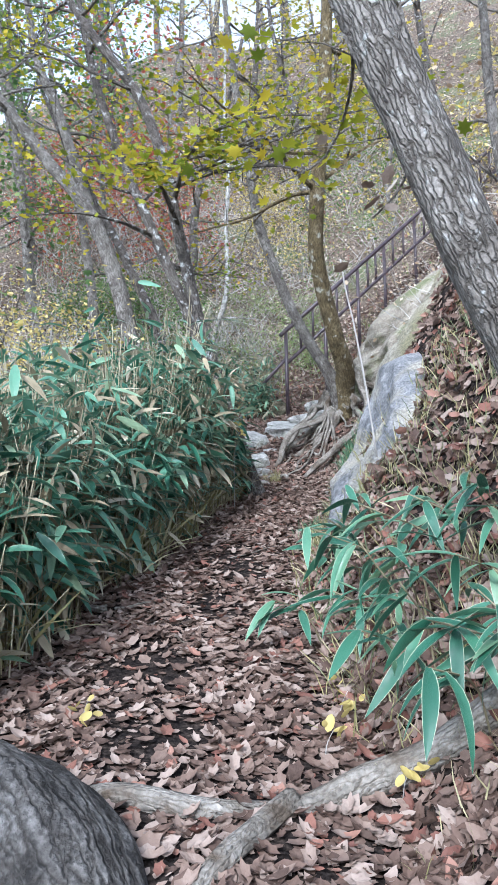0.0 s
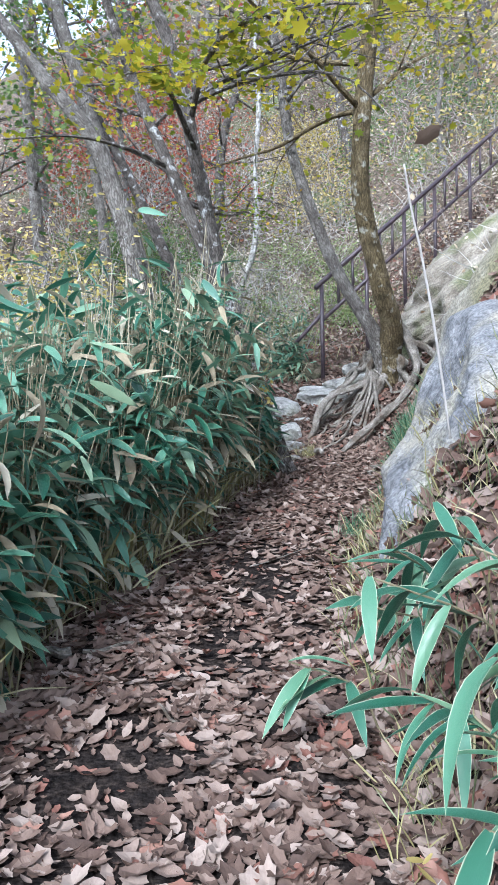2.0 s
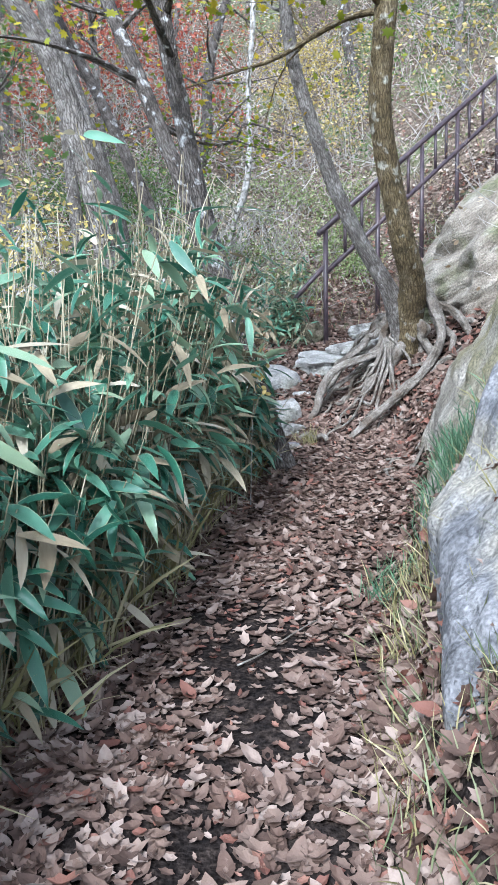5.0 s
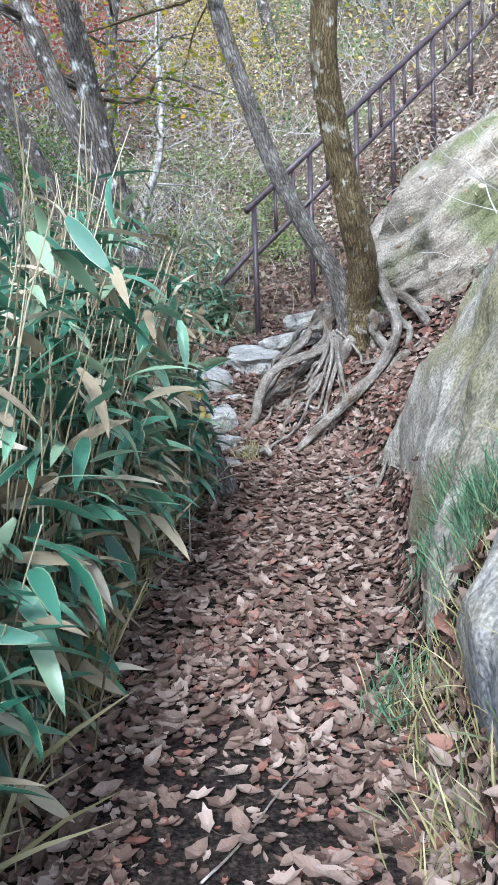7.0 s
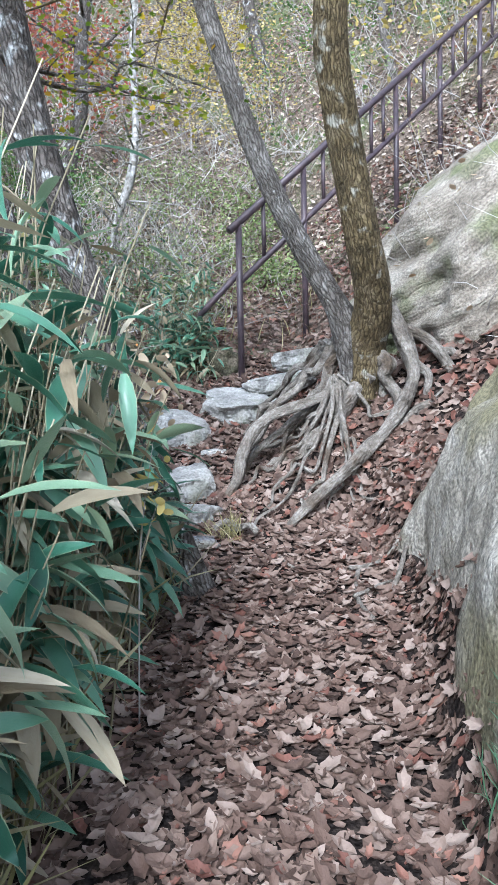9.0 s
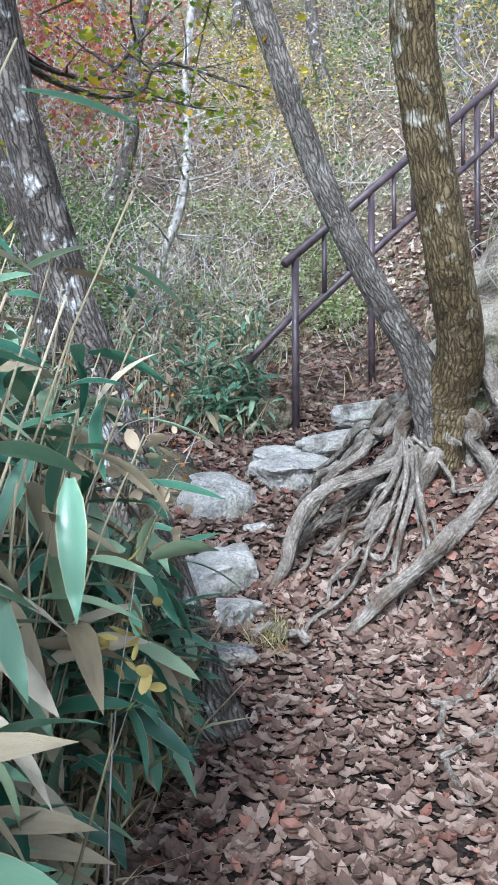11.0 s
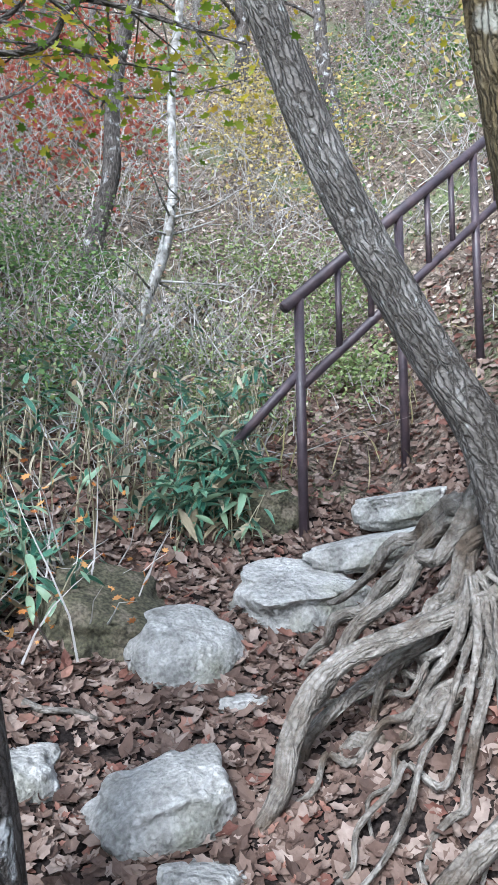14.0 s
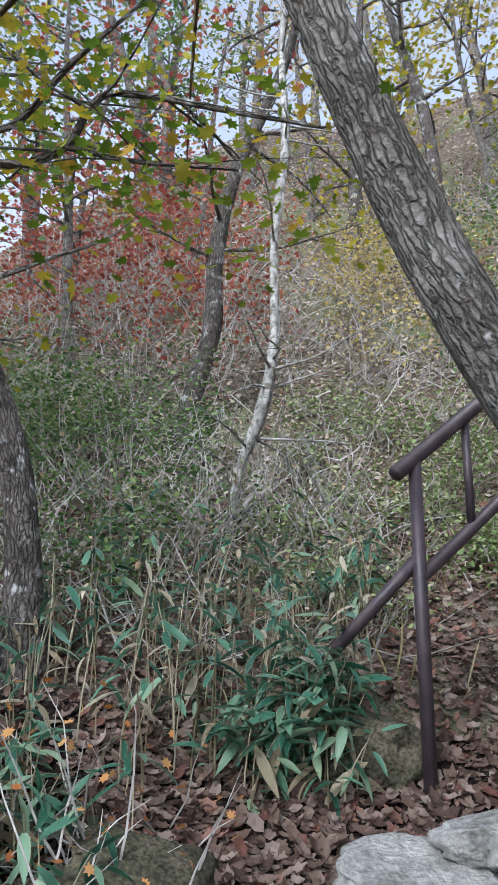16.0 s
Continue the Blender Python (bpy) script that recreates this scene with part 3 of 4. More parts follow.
def branches(stem, count, lo, hi, length, r, up=0.5, twigs=3, around=None):
    """Boughs with side twigs from a stem; gives tubes and the places where leaves sit."""
    groups, tips = [], []
    for b in range(count):
        s = rng.uniform(lo, hi)
        p = stem[int(s * (len(stem) - 1))]
        ang = rng.uniform(0, 2 * math.pi) if around is None else rng.normal(around[0], around[1])
        way = (math.cos(ang), math.sin(ang), rng.normal(up, 0.2))
        L = length * rng.uniform(0.6, 1.2)
        q = limb(p[:3], way, L, min(r, p[3] * 0.6))
        groups.append((*tube(q, 5, 12), 0))
        tips += [q[k][:3] for k in (3, 4, 5, 6)]
        for w in range(twigs):
            k = rng.integers(2, 6)
            w2 = np.asarray(way) + rng.normal(0, 0.7, 3)
            q2 = limb(q[k][:3], w2, L * 0.5, q[k][3] * 0.5, n=5)
            groups.append((*tube(q2, 4), 0))
            tips += [q2[3][:3], q2[4][:3]]
    return groups, tips


def tree(name, points, mat, label, boughs=(), leaves=(), sides=16, n=60, rough=0.10, group="", hung=()):
    """A trunk along (x, y, z, radius) points, sunk in the ground, with boughs and leaves."""
    stem = spline(points, n)
    base = empty(name, points[0][:3])
    under(base, object_of("trunk", [(*tube(stem, sides, None, rough, points[0][0] * 9), 0)], mat))
    wood, tips = [], []
    for kw in boughs:
        g, t = branches(stem, **kw)
        wood += g
        tips += t
    if wood:
        under(base, tagged(object_of("boughs", wood, mat), kind="stuff"))
    for template, leafmat, count, size, spread in leaves:
        v, f, u = leaf_cloud(tips, spread, count, template, size)
        under(base, tagged(object_of("foliage", [(v, f, u, 0)], M[leafmat]), kind="stuff"))
    for lines, template, leafmat, count, size, spread in hung:
        sprays, wood = [], []
        for line in lines:
            q = spline(line, 24)
            wood.append((*tube(q, 7), 0))
            sprays += [c[:3] for c in q[6:]]
            for w in range(5):
                c = q[rng.integers(6, 22)]
                q2 = limb(c[:3], rng.normal(0, 1, 3) * [1, 1, 0.3], 0.45, c[3] * 0.5, n=5)
                wood.append((*tube(q2, 4), 0))
                sprays += [e[:3] for e in q2[2:]]
        under(base, tagged(object_of("boughs", wood, mat), kind="stuff"))
        v, f, u = leaf_cloud(sprays, spread, count, template, size, 0.4)
        under(base, tagged(object_of("foliage", [(v, f, u, 0)], M[leafmat]), kind="stuff"))
    return tagged(base, label, "tree", group)


# the pair that stands on the root mound
tree("tree", [(1.17, 9.18, 2.02, 0.09), (1.18, 9.10, 2.36, 0.118), (1.17, 8.88, 2.62, 0.108), (1.04, 8.62, 2.94, 0.096), (0.89, 8.44, 3.50, 0.088), (0.82, 8.32, 3.9, 0.085), (0.85, 8.2, 4.6, 0.08), (0.95, 8.1, 5.6, 0.072), (1.05, 8.1, 7.5, 0.05), (1.1, 8.1, 9.5, 0.025)],
     M["bark_brown"], "mossy brown-barked tree standing on exposed roots", [dict(count=9, lo=0.62, hi=0.97, length=2.2, r=0.03)], [(MAPLE, "maple", 700, 0.07, (0.25, 0.25, 0.12))], rough=0.07, n=90)
tree("tree", [(1.15, 9.20, 2.0, 0.07), (1.11, 9.14, 2.34, 0.105), (1.05, 9.08, 2.50, 0.090), (0.97, 9.04, 2.64, 0.072), (0.78, 9.0, 2.94, 0.066), (0.55, 9.0, 3.41, 0.062), (0.34, 8.98, 3.99, 0.058), (0.19, 8.97, 4.48, 0.055), (0.10, 9.0, 5.2, 0.05), (-0.05, 9.0, 6.3, 0.04), (-0.2, 9.1, 8.0, 0.022)],
     M["bark"], "slanting grey-barked tree growing from exposed roots", [dict(count=8, lo=0.70, hi=0.98, length=1.6, r=0.02)], [(MAPLE, "maple", 500, 0.07, (0.22, 0.22, 0.1))], rough=0.07, n=90)
# by the thicket
tree("tree", [(0.09, 8.14, 1.1, 0.11), (-0.02, 8.06, 1.5, 0.074), (-0.31, 7.9, 2.45, 0.066), (-0.50, 7.8, 3.11, 0.063), (-0.67, 7.8, 3.96, 0.060), (-0.78, 7.8, 4.55, 0.057), (-1.05, 7.8, 5.4, 0.05), (-1.6, 7.8, 6.2, 0.045), (-2.2, 7.8, 7.2, 0.03)],
     M["bark_dark"], "dark furrowed tree with pale lichen at the thicket", [dict(count=4, lo=0.55, hi=0.66, length=1.9, r=0.03, up=0.1, around=(-1.2, 0.7)), dict(count=5, lo=0.7, hi=0.97, length=1.6, r=0.025)],
     [(MAPLE, "maple", 500, 0.075, (0.2, 0.2, 0.07))], n=80,
     hung=[([[(-0.70, 7.8, 4.3, 0.03), (-0.5, 7.2, 4.5, 0.022), (-0.2, 6.8, 4.55, 0.018), (0.3, 6.8, 4.66, 0.013), (0.75, 6.8, 4.66, 0.006)],
             [(-0.66, 7.8, 4.0, 0.028), (-0.8, 7.2, 4.25, 0.02), (-0.9, 6.8, 4.25, 0.014), (-1.25, 6.75, 4.1, 0.006)]], MAPLE, "maple", 620, 0.08, (0.13, 0.15, 0.07))])
tree("tree", [(-0.22, 8.5, 1.2, 0.11), (-0.34, 8.47, 2.3, 0.075), (-0.49, 8.45, 2.78, 0.066), (-0.60, 8.45, 3.11, 0.062), (-0.714, 8.45, 3.43, 0.060), (-0.855, 8.45, 3.78, 0.057), (-0.993, 8.45, 4.13, 0.055), (-1.3, 8.5, 4.9, 0.05), (-1.7, 8.6, 6.2, 0.04), (-2.0, 8.7, 8.0, 0.02)],
     M["bark_dark"], "leaning dark grey tree behind the thicket", [dict(count=7, lo=0.6, hi=0.97, length=1.8, r=0.025)], [(MAPLE, "maple", 350, 0.075, (0.25, 0.25, 0.1))],
     hung=[([[(-0.86, 8.5, 3.8, 0.022), (-0.68, 9.0, 3.85, 0.016), (-0.47, 9.2, 3.87, 0.012), (-0.30, 9.2, 3.9, 0.011), (-0.20, 9.2, 4.04, 0.010), (0.15, 9.2, 3.94, 0.007), (0.33, 9.2, 3.88, 0.003)],
             [(-0.30, 9.2, 3.9, 0.008), (-0.12, 9.2, 3.84, 0.006), (0.13, 9.2, 3.79, 0.003)],
             [(-0.87, 8.5, 3.82, 0.02), (-0.68, 9.0, 3.9, 0.014), (-0.48, 9.2, 3.97, 0.010), (-0.30, 9.2, 4.15, 0.008), (-0.10, 9.2, 4.33, 0.004)]], MAPLE, "maple_green", 420, 0.042, (0.10, 0.12, 0.12))])
tree("tree", [(-1.12, 11.0, 2.1, 0.12), (-1.2, 11.0, 3.1, 0.085), (-1.3, 11.0, 3.6, 0.075), (-1.45, 11.0, 4.0, 0.07), (-1.8, 11.0, 4.8, 0.06), (-2.4, 11.0, 6.0, 0.05), (-3.0, 11.0, 7.4, 0.02)],
     M["bark_dark"], "dark leaning tree at the foot of the hill", [dict(count=5, lo=0.6, hi=0.97, length=1.4, r=0.02)], [(MAPLE, "maple", 200, 0.075, (0.25, 0.25, 0.1))])
tree("tree", [(-1.15, 8.6, 1.6, 0.12), (-1.25, 8.3, 2.8, 0.10), (-1.45, 8.2, 3.75, 0.085), (-1.69, 8.2, 4.35, 0.075), (-2.1, 8.2, 4.87, 0.065), (-2.38, 8.2, 5.27, 0.058), (-2.75, 8.2, 5.8, 0.05), (-3.3, 8.2, 7.0, 0.03)],
     M["bark"], "grey tree leaning away over the thicket", [dict(count=7, lo=0.75, hi=0.97, length=1.6, r=0.02)], [(MAPLE, "maple", 420, 0.075, (0.25, 0.25, 0.1))])
tree("tree", [(-1.45, 10.5, 2.0, 0.12), (-1.6, 10.5, 3.44, 0.10), (-1.83, 10.5, 4.29, 0.09), (-2.12, 10.5, 5.15, 0.085), (-2.4, 10.5, 6.03, 0.08), (-2.61, 10.5, 6.78, 0.07), (-2.85, 10.5, 7.4, 0.06), (-3.1, 10.5, 9, 0.03)],
     M["bark"], "slim grey tree behind the thicket", [dict(count=6, lo=0.6, hi=0.97, length=1.6, r=0.02)], [(MAPLE, "green", 400, 0.075, (0.25, 0.25, 0.1))])
# pale crooked tree and its dark neighbour on the hill
tree("tree", [(-0.66, 12.75, 2.4, 0.045), (-0.59, 12.8, 2.95, 0.038), (-0.57, 12.8, 3.45, 0.034), (-0.50, 12.8, 3.9, 0.038), (-0.33, 12.75, 4.36, 0.044), (-0.27, 12.9, 4.93, 0.036), (-0.28, 13.0, 5.83, 0.034), (-0.21, 13.2, 6.85, 0.036), (-0.26, 13.4, 8.0, 0.028), (-0.2, 13.5, 9.5, 0.015)],
     M["bark_pale"], "thin crooked pale-barked tree on the hillside", [dict(count=26, lo=0.2, hi=0.9, length=0.9, r=0.012, up=0.1, twigs=5)], (), sides=12, rough=0.16)
tree("tree", [(-1.2, 13.5, 4.0, 0.11), (-1.04, 13.6, 4.81, 0.085), (-0.9, 13.6, 5.36, 0.08), (-0.88, 13.6, 6.06, 0.072), (-0.7, 13.6, 6.9, 0.062), (-0.3, 13.7, 8.0, 0.05), (0.1, 13.8, 9.6, 0.03)],
     M["bark_dark"], "dark slanting tree on the leafy hillside", [dict(count=9, lo=0.4, hi=0.95, length=1.2, r=0.02, up=0.2)], [(MAPLE, "maple", 260, 0.09, (0.2, 0.2, 0.12))], sides=12)
# the leaning tree beside the start of the walk
tree("tree", [(1.10, 2.12, 0.6, 0.14), (0.95, 2.1, 1.2, 0.10), (0.76, 2.1, 1.68, 0.088), (0.64, 2.1, 1.96, 0.085), (0.49, 2.1, 2.34, 0.082), (0.36, 2.1, 2.67, 0.08), (0.1, 2.15, 3.4, 0.075), (-0.2, 2.2, 4.6, 0.06), (-0.4, 2.2, 6.5, 0.035)],
     M["bark"], "grey leaning tree with peeling lichened bark", [dict(count=4, lo=0.85, hi=0.97, length=1.2, r=0.02)], [(MAPLE, "maple", 200, 0.07, (0.3, 0.3, 0.15))],
     hung=[([[(0.50, 2.12, 2.45, 0.012), (0.58, 2.4, 2.42, 0.007), (0.56, 2.6, 2.32, 0.005), (0.46, 2.65, 2.22, 0.002)]], OAK, "litter_pale", 26, 0.07, (0.045, 0.045, 0.045)),
           ([[(0.30, 2.15, 2.8, 0.012), (0.42, 2.7, 2.78, 0.007), (0.36, 3.1, 2.66, 0.005), (0.12, 3.2, 2.56, 0.002)]], MAPLE, "maple", 60, 0.075, (0.09, 0.07, 0.05))])


# woods up the hill
def hill_tree(x, y, h, r, lean, mat, leafmat, count):
    z = hz(x, y)
    p = [(x, y, z - 0.3, r * 1.3), (x + lean * 0.1, y, z + 0.15 * h, r), (x + lean * 0.4, y, z + 0.4 * h, r * 0.8), (x + lean * 0.75, y, z + 0.7 * h, r * 0.55), (x + lean, y, z + h, r * 0.15)]
    p = [(a + rng.normal(0, 0.06), b, c, d) for a, b, c, d in p]
    words = {"green": "green-leaved", "maple": "yellow-green", "yellow": "yellow-leaved", "red": "red-leaved", "cream": "faded pale-leaved"}[leafmat]
    tree("tree", p, M[mat], f"slender {words} tree in the woods up the hill", [dict(count=11, lo=0.28, hi=0.97, length=h * 0.2, r=r * 0.35)], [(MAPLE, leafmat, count, 0.095, (0.3, 0.3, 0.2))], sides=8, n=20, group="trees up the hill")


HILL = [(0.25, 17, 5.5, 0.10, 0.3, "bark_dark", "maple"), (-2.9, 18, 7, 0.11, -1.2, "bark_dark", "green"), (-2.4, 17.5, 7, 0.09, -0.8, "bark", "green"), (1.5, 16, 6, 0.09, -0.9, "bark_dark", "yellow"),
        (-4.2, 15, 7, 0.11, -1.0, "bark", "maple"), (-3.4, 12.5, 7, 0.10, -0.8, "bark", "green"), (-5.5, 11, 7, 0.10, -1, "bark", "green"), (-5.2, 18.5, 7, 0.10, -0.6, "bark_dark", "green"),
        (-1.6, 20, 6, 0.1, 0.3, "bark", "yellow"), (2.6, 19, 6, 0.09, -0.6, "bark", "cream"), (-6.5, 21, 8, 0.12, 0, "bark", "green"), (-4.0, 22, 7, 0.10, 0.4, "bark_dark", "green"), (0.8, 22, 7, 0.1, -0.3, "bark", "yellow"),
        (3.8, 15.5, 6, 0.09, -0.5, "bark", "yellow"), (4.6, 17.5, 7, 0.1, -1.0, "bark_dark", "cream"), (-8, 14, 8, 0.12, 0.3, "bark", "green"), (-7, 17, 8, 0.11, 0.2, "bark", "green"), (3.2, 23, 7, 0.1, -0.4, "bark", "cream"),
        (-2.6, 14.5, 5.5, 0.06, -0.3, "bark", "red"), (-3.3, 16.2, 5, 0.05, 0.3, "bark_dark", "red"), (-1.7, 16.0, 4.5, 0.05, 0.4, "bark", "red"), (1.0, 19.5, 6, 0.07, 0.3, "bark", "maple"), (5.5, 13, 6, 0.08, -0.6, "bark", "yellow"),
        (-0.6, 24, 7, 0.1, 0.3, "bark", "cream"), (1.9, 26, 7, 0.1, -0.3, "bark", "maple"), (-2.8, 25, 8, 0.1, 0.5, "bark", "green"), (-5, 26, 8, 0.11, 0.1, "bark_dark", "green"), (4.5, 21, 7, 0.1, -0.8, "bark", "cream"), (6, 16, 7, 0.1, -0.9, "bark", "cream"), (-0.4, 18.5, 6, 0.06, -0.3, "bark", "cream"),
        (-4.8, 13, 8, 0.1, -0.5, "bark", "green"), (-6.2, 9, 8, 0.11, -0.4, "bark", "green"), (-3.6, 19.8, 8, 0.1, -0.2, "bark", "green"), (2.2, 17.2, 5, 0.05, -0.6, "bark", "maple"), (3.0, 14.2, 5, 0.05, -0.6, "bark", "maple"),
        (-2.2, 11.6, 6.5, 0.08, -0.9, "bark", "maple"), (-3.0, 9.6, 6.5, 0.09, -1.0, "bark", "green"), (-4.2, 8.0, 7, 0.1, -0.6, "bark", "green"),
        (3.2, 8.6, 6, 0.08, -0.6, "bark", "cream"), (2.9, 6.2, 6, 0.07, -0.5, "bark", "cream"), (4.4, 10.8, 6, 0.08, -0.6, "bark", "yellow")]
for x, y, h, r, lean, mat, leafmat in HILL:
    hill_tree(x, y, h, r, lean, mat, leafmat, 800 if leafmat == "green" else 430)


# ---- roots ----
def root_tubes(points_list):
    return [(*tube([(x, y, z, r * 0.82) for x, y, z, r in p], 14, 70, 0.3, k * 1.3), 0) for k, p in enumerate(points_list)]


def on_ground(pts, lift=0.6):
    """Lays (x, y, radius, extra height) points on the earth."""
    return [(x, y, hz(x, y) + r * lift + e, r) for x, y, r, e in pts]


ROOTS = [
    [(1.20, 9.0, 2.66, 0.05), (1.33, 9.02, 2.54, 0.052), (1.41, 8.95, 2.30, 0.050), (1.37, 8.90, 2.06, 0.048), (1.21, 8.88, 1.87, 0.046), (1.06, 8.85, 1.70, 0.044), (0.89, 8.80, 1.52, 0.040), (0.70, 8.77, 1.36, 0.030), (0.60, 8.75, 1.26, 0.018)],
    [(1.22, 9.10, 2.56, 0.05), (1.42, 9.12, 2.47, 0.045), (1.59, 9.06, 2.33, 0.042), (1.70, 8.98, 2.19, 0.040), (1.66, 8.92, 2.10, 0.038), (1.53, 8.90, 2.00, 0.036), (1.40, 8.90, 1.90, 0.032), (1.28, 8.92, 1.80, 0.02)],
    [(1.22, 9.14, 2.32, 0.07), (1.12, 9.16, 2.20, 0.056), (0.94, 9.20, 2.06, 0.046), (0.71, 9.20, 1.97, 0.042), (0.51, 9.20, 1.86, 0.040), (0.39, 9.17, 1.70, 0.038), (0.32, 9.13, 1.50, 0.034), (0.30, 9.10, 1.42, 0.02)],
    [(1.20, 9.10, 2.22, 0.075), (1.13, 9.12, 2.10, 0.064), (1.03, 9.15, 1.94, 0.058), (0.90, 9.20, 1.78, 0.052), (0.74, 9.28, 1.66, 0.048), (0.63, 9.32, 1.58, 0.042), (0.55, 9.34, 1.48, 0.02)],
    [(1.10, 9.25, 2.44, 0.055), (0.98, 9.36, 2.31, 0.036), (0.88, 9.40, 2.20, 0.033), (0.70, 9.40, 2.01, 0.030), (0.52, 9.36, 1.79, 0.026), (0.40, 9.30, 1.64, 0.018)],
    [(1.08, 9.35, 2.44, 0.05), (0.97, 9.48, 2.32, 0.034), (0.87, 9.55, 2.20, 0.032), (0.70, 9.60, 2.04, 0.028), (0.58, 9.63, 1.92, 0.02), (0.48, 9.66, 1.8, 0.012)],
    [(1.15, 9.22, 2.25, 0.05), (1.02, 9.26, 2.09, 0.034), (0.88, 9.28, 1.98, 0.031), (0.68, 9.30, 1.83, 0.028), (0.48, 9.30, 1.66, 0.024), (0.42, 9.28, 1.55, 0.012)],
    [(1.20, 9.10, 2.40, 0.07), (1.26, 9.06, 2.28, 0.055), (1.32, 9.02, 2.14, 0.046), (1.37, 8.98, 1.98, 0.038), (1.40, 8.94, 1.85, 0.02)],
    [(1.40, 9.08, 2.40, 0.04), (1.48, 9.04, 2.28, 0.034), (1.52, 8.97, 2.10, 0.03), (1.48, 8.92, 1.98, 0.026), (1.42, 8.88, 1.86, 0.014)],
    [(1.08, 9.24, 2.36, 0.045), (0.96, 9.32, 2.17, 0.03), (0.87, 9.34, 2.04, 0.027), (0.78, 9.34, 1.90, 0.024), (0.70, 9.34, 1.72, 0.018), (0.66, 9.34, 1.6, 0.01)],
    [(1.28, 9.16, 2.26, 0.05), (1.30, 9.14, 2.10, 0.036), (1.28, 9.08, 1.96, 0.028), (1.26, 9.02, 1.84, 0.016)],
    [(1.02, 9.40, 2.40, 0.04), (0.98, 9.55, 2.34, 0.036), (0.90, 9.72, 2.24, 0.032), (0.78, 9.85, 2.12, 0.026), (0.66, 9.92, 2.0, 0.012)],
    [(1.36, 9.16, 2.42, 0.04), (1.55, 9.2, 2.40, 0.034), (1.70, 9.1, 2.32, 0.028), (1.82, 8.98, 2.26, 0.014)],
    [(0.46, 8.62, 1.34, 0.02), (0.36, 8.72, 1.36, 0.026), (0.26, 8.74, 1.36, 0.022), (0.12, 8.66, 1.24, 0.01)],
]
for k in range(16):
    # thinner roots that creep down the mound between the thick ones
    ang = rng.uniform(2.3, 4.3)
    p, pts, way = np.array([1.12 + 0.10 * math.cos(ang), 9.22 + 0.10 * math.sin(ang), 0]), [], ang
    r0, L = rng.uniform(0.010, 0.026), rng.uniform(0.45, 0.9)
    for s in range(8):
        q = s / 7
        lift = 0.18 * (1 - q) ** 2 + 0.02 * (1 - q) + (0.06 * rng.random() - 0.03)
        pts.append((p[0], p[1], hz(p[0], p[1]) + lift + r0 * 0.3 - 0.05 * max(0, q - 0.85) * 6, r0 * (1 - 0.65 * q)))
        way += rng.normal(0, 0.55)
        p = p + np.array([math.cos(way), math.sin(way), 0]) * L / 7
    ROOTS.append(pts)
mound = empty("tree_roots", (1.15, 9.1, hz(1.15, 9.1)))
ROOTS = [[(x + rng.normal(0, 0.018), y + rng.normal(0, 0.018), z + rng.normal(0, 0.018), r * rng.uniform(0.85, 1.15)) for x, y, z, r in spline(p, 11)] for p in ROOTS]
for p in root_tubes(ROOTS):
    under(mound, object_of("root", [p], M["root"]))
tagged(mound, "tangle of bare weathered grey tree roots on the mound", "roots")


def loose_root(pts, label):
    return tagged(object_of("root", [(*tube(on_ground(pts), 9, 30, 0.15, pts[0][0] * 5), 0)], M["root"]), label, "root")


loose_root([(-0.62, 2.28, 0.02, -0.03), (-0.4, 2.24, 0.035, 0.0), (-0.15, 2.22, 0.045, -0.035), (0.10, 2.25, 0.05, -0.05), (0.32, 2.30, 0.05, 0.0), (0.52, 2.28, 0.045, 0.02), (0.8, 2.2, 0.06, 0.0)], "grey weathered root crossing the leafy trail")
loose_root([(0.10, 2.25, 0.035, 0.0), (0.0, 2.08, 0.035, 0.0), (-0.12, 1.9, 0.03, -0.01), (-0.2, 1.7, 0.015, -0.03)], "grey side root crossing the leafy trail")
loose_root([(0.93, 8.30, 0.012, 0.0), (0.84, 8.05, 0.014, 0.0), (0.80, 7.8, 0.013, 0.0), (0.82, 7.62, 0.01, 0.0)], "thin bare root lying on the leaves")
loose_root([(1.15, 8.2, 0.012, 0.0), (1.0, 7.98, 0.012, 0.0), (0.86, 7.9, 0.010, 0.0)], "thin bare root lying on the leaves")
# old dark stem lying at the trail's edge
stump = object_of("fallen_log", [(*tube([(-1.0, 2.35, 0.42, 0.17), (-0.66, 2.08, 0.40, 0.19), (-0.48, 1.92, 0.34, 0.17), (-0.36, 1.78, 0.24, 0.12), (-0.30, 1.7, 0.2, 0.04)], 20, 40, 0.10, 2.0), 0)], M["bark_log"])
tagged(stump, "dark rotting log at the edge of the trail", "log")


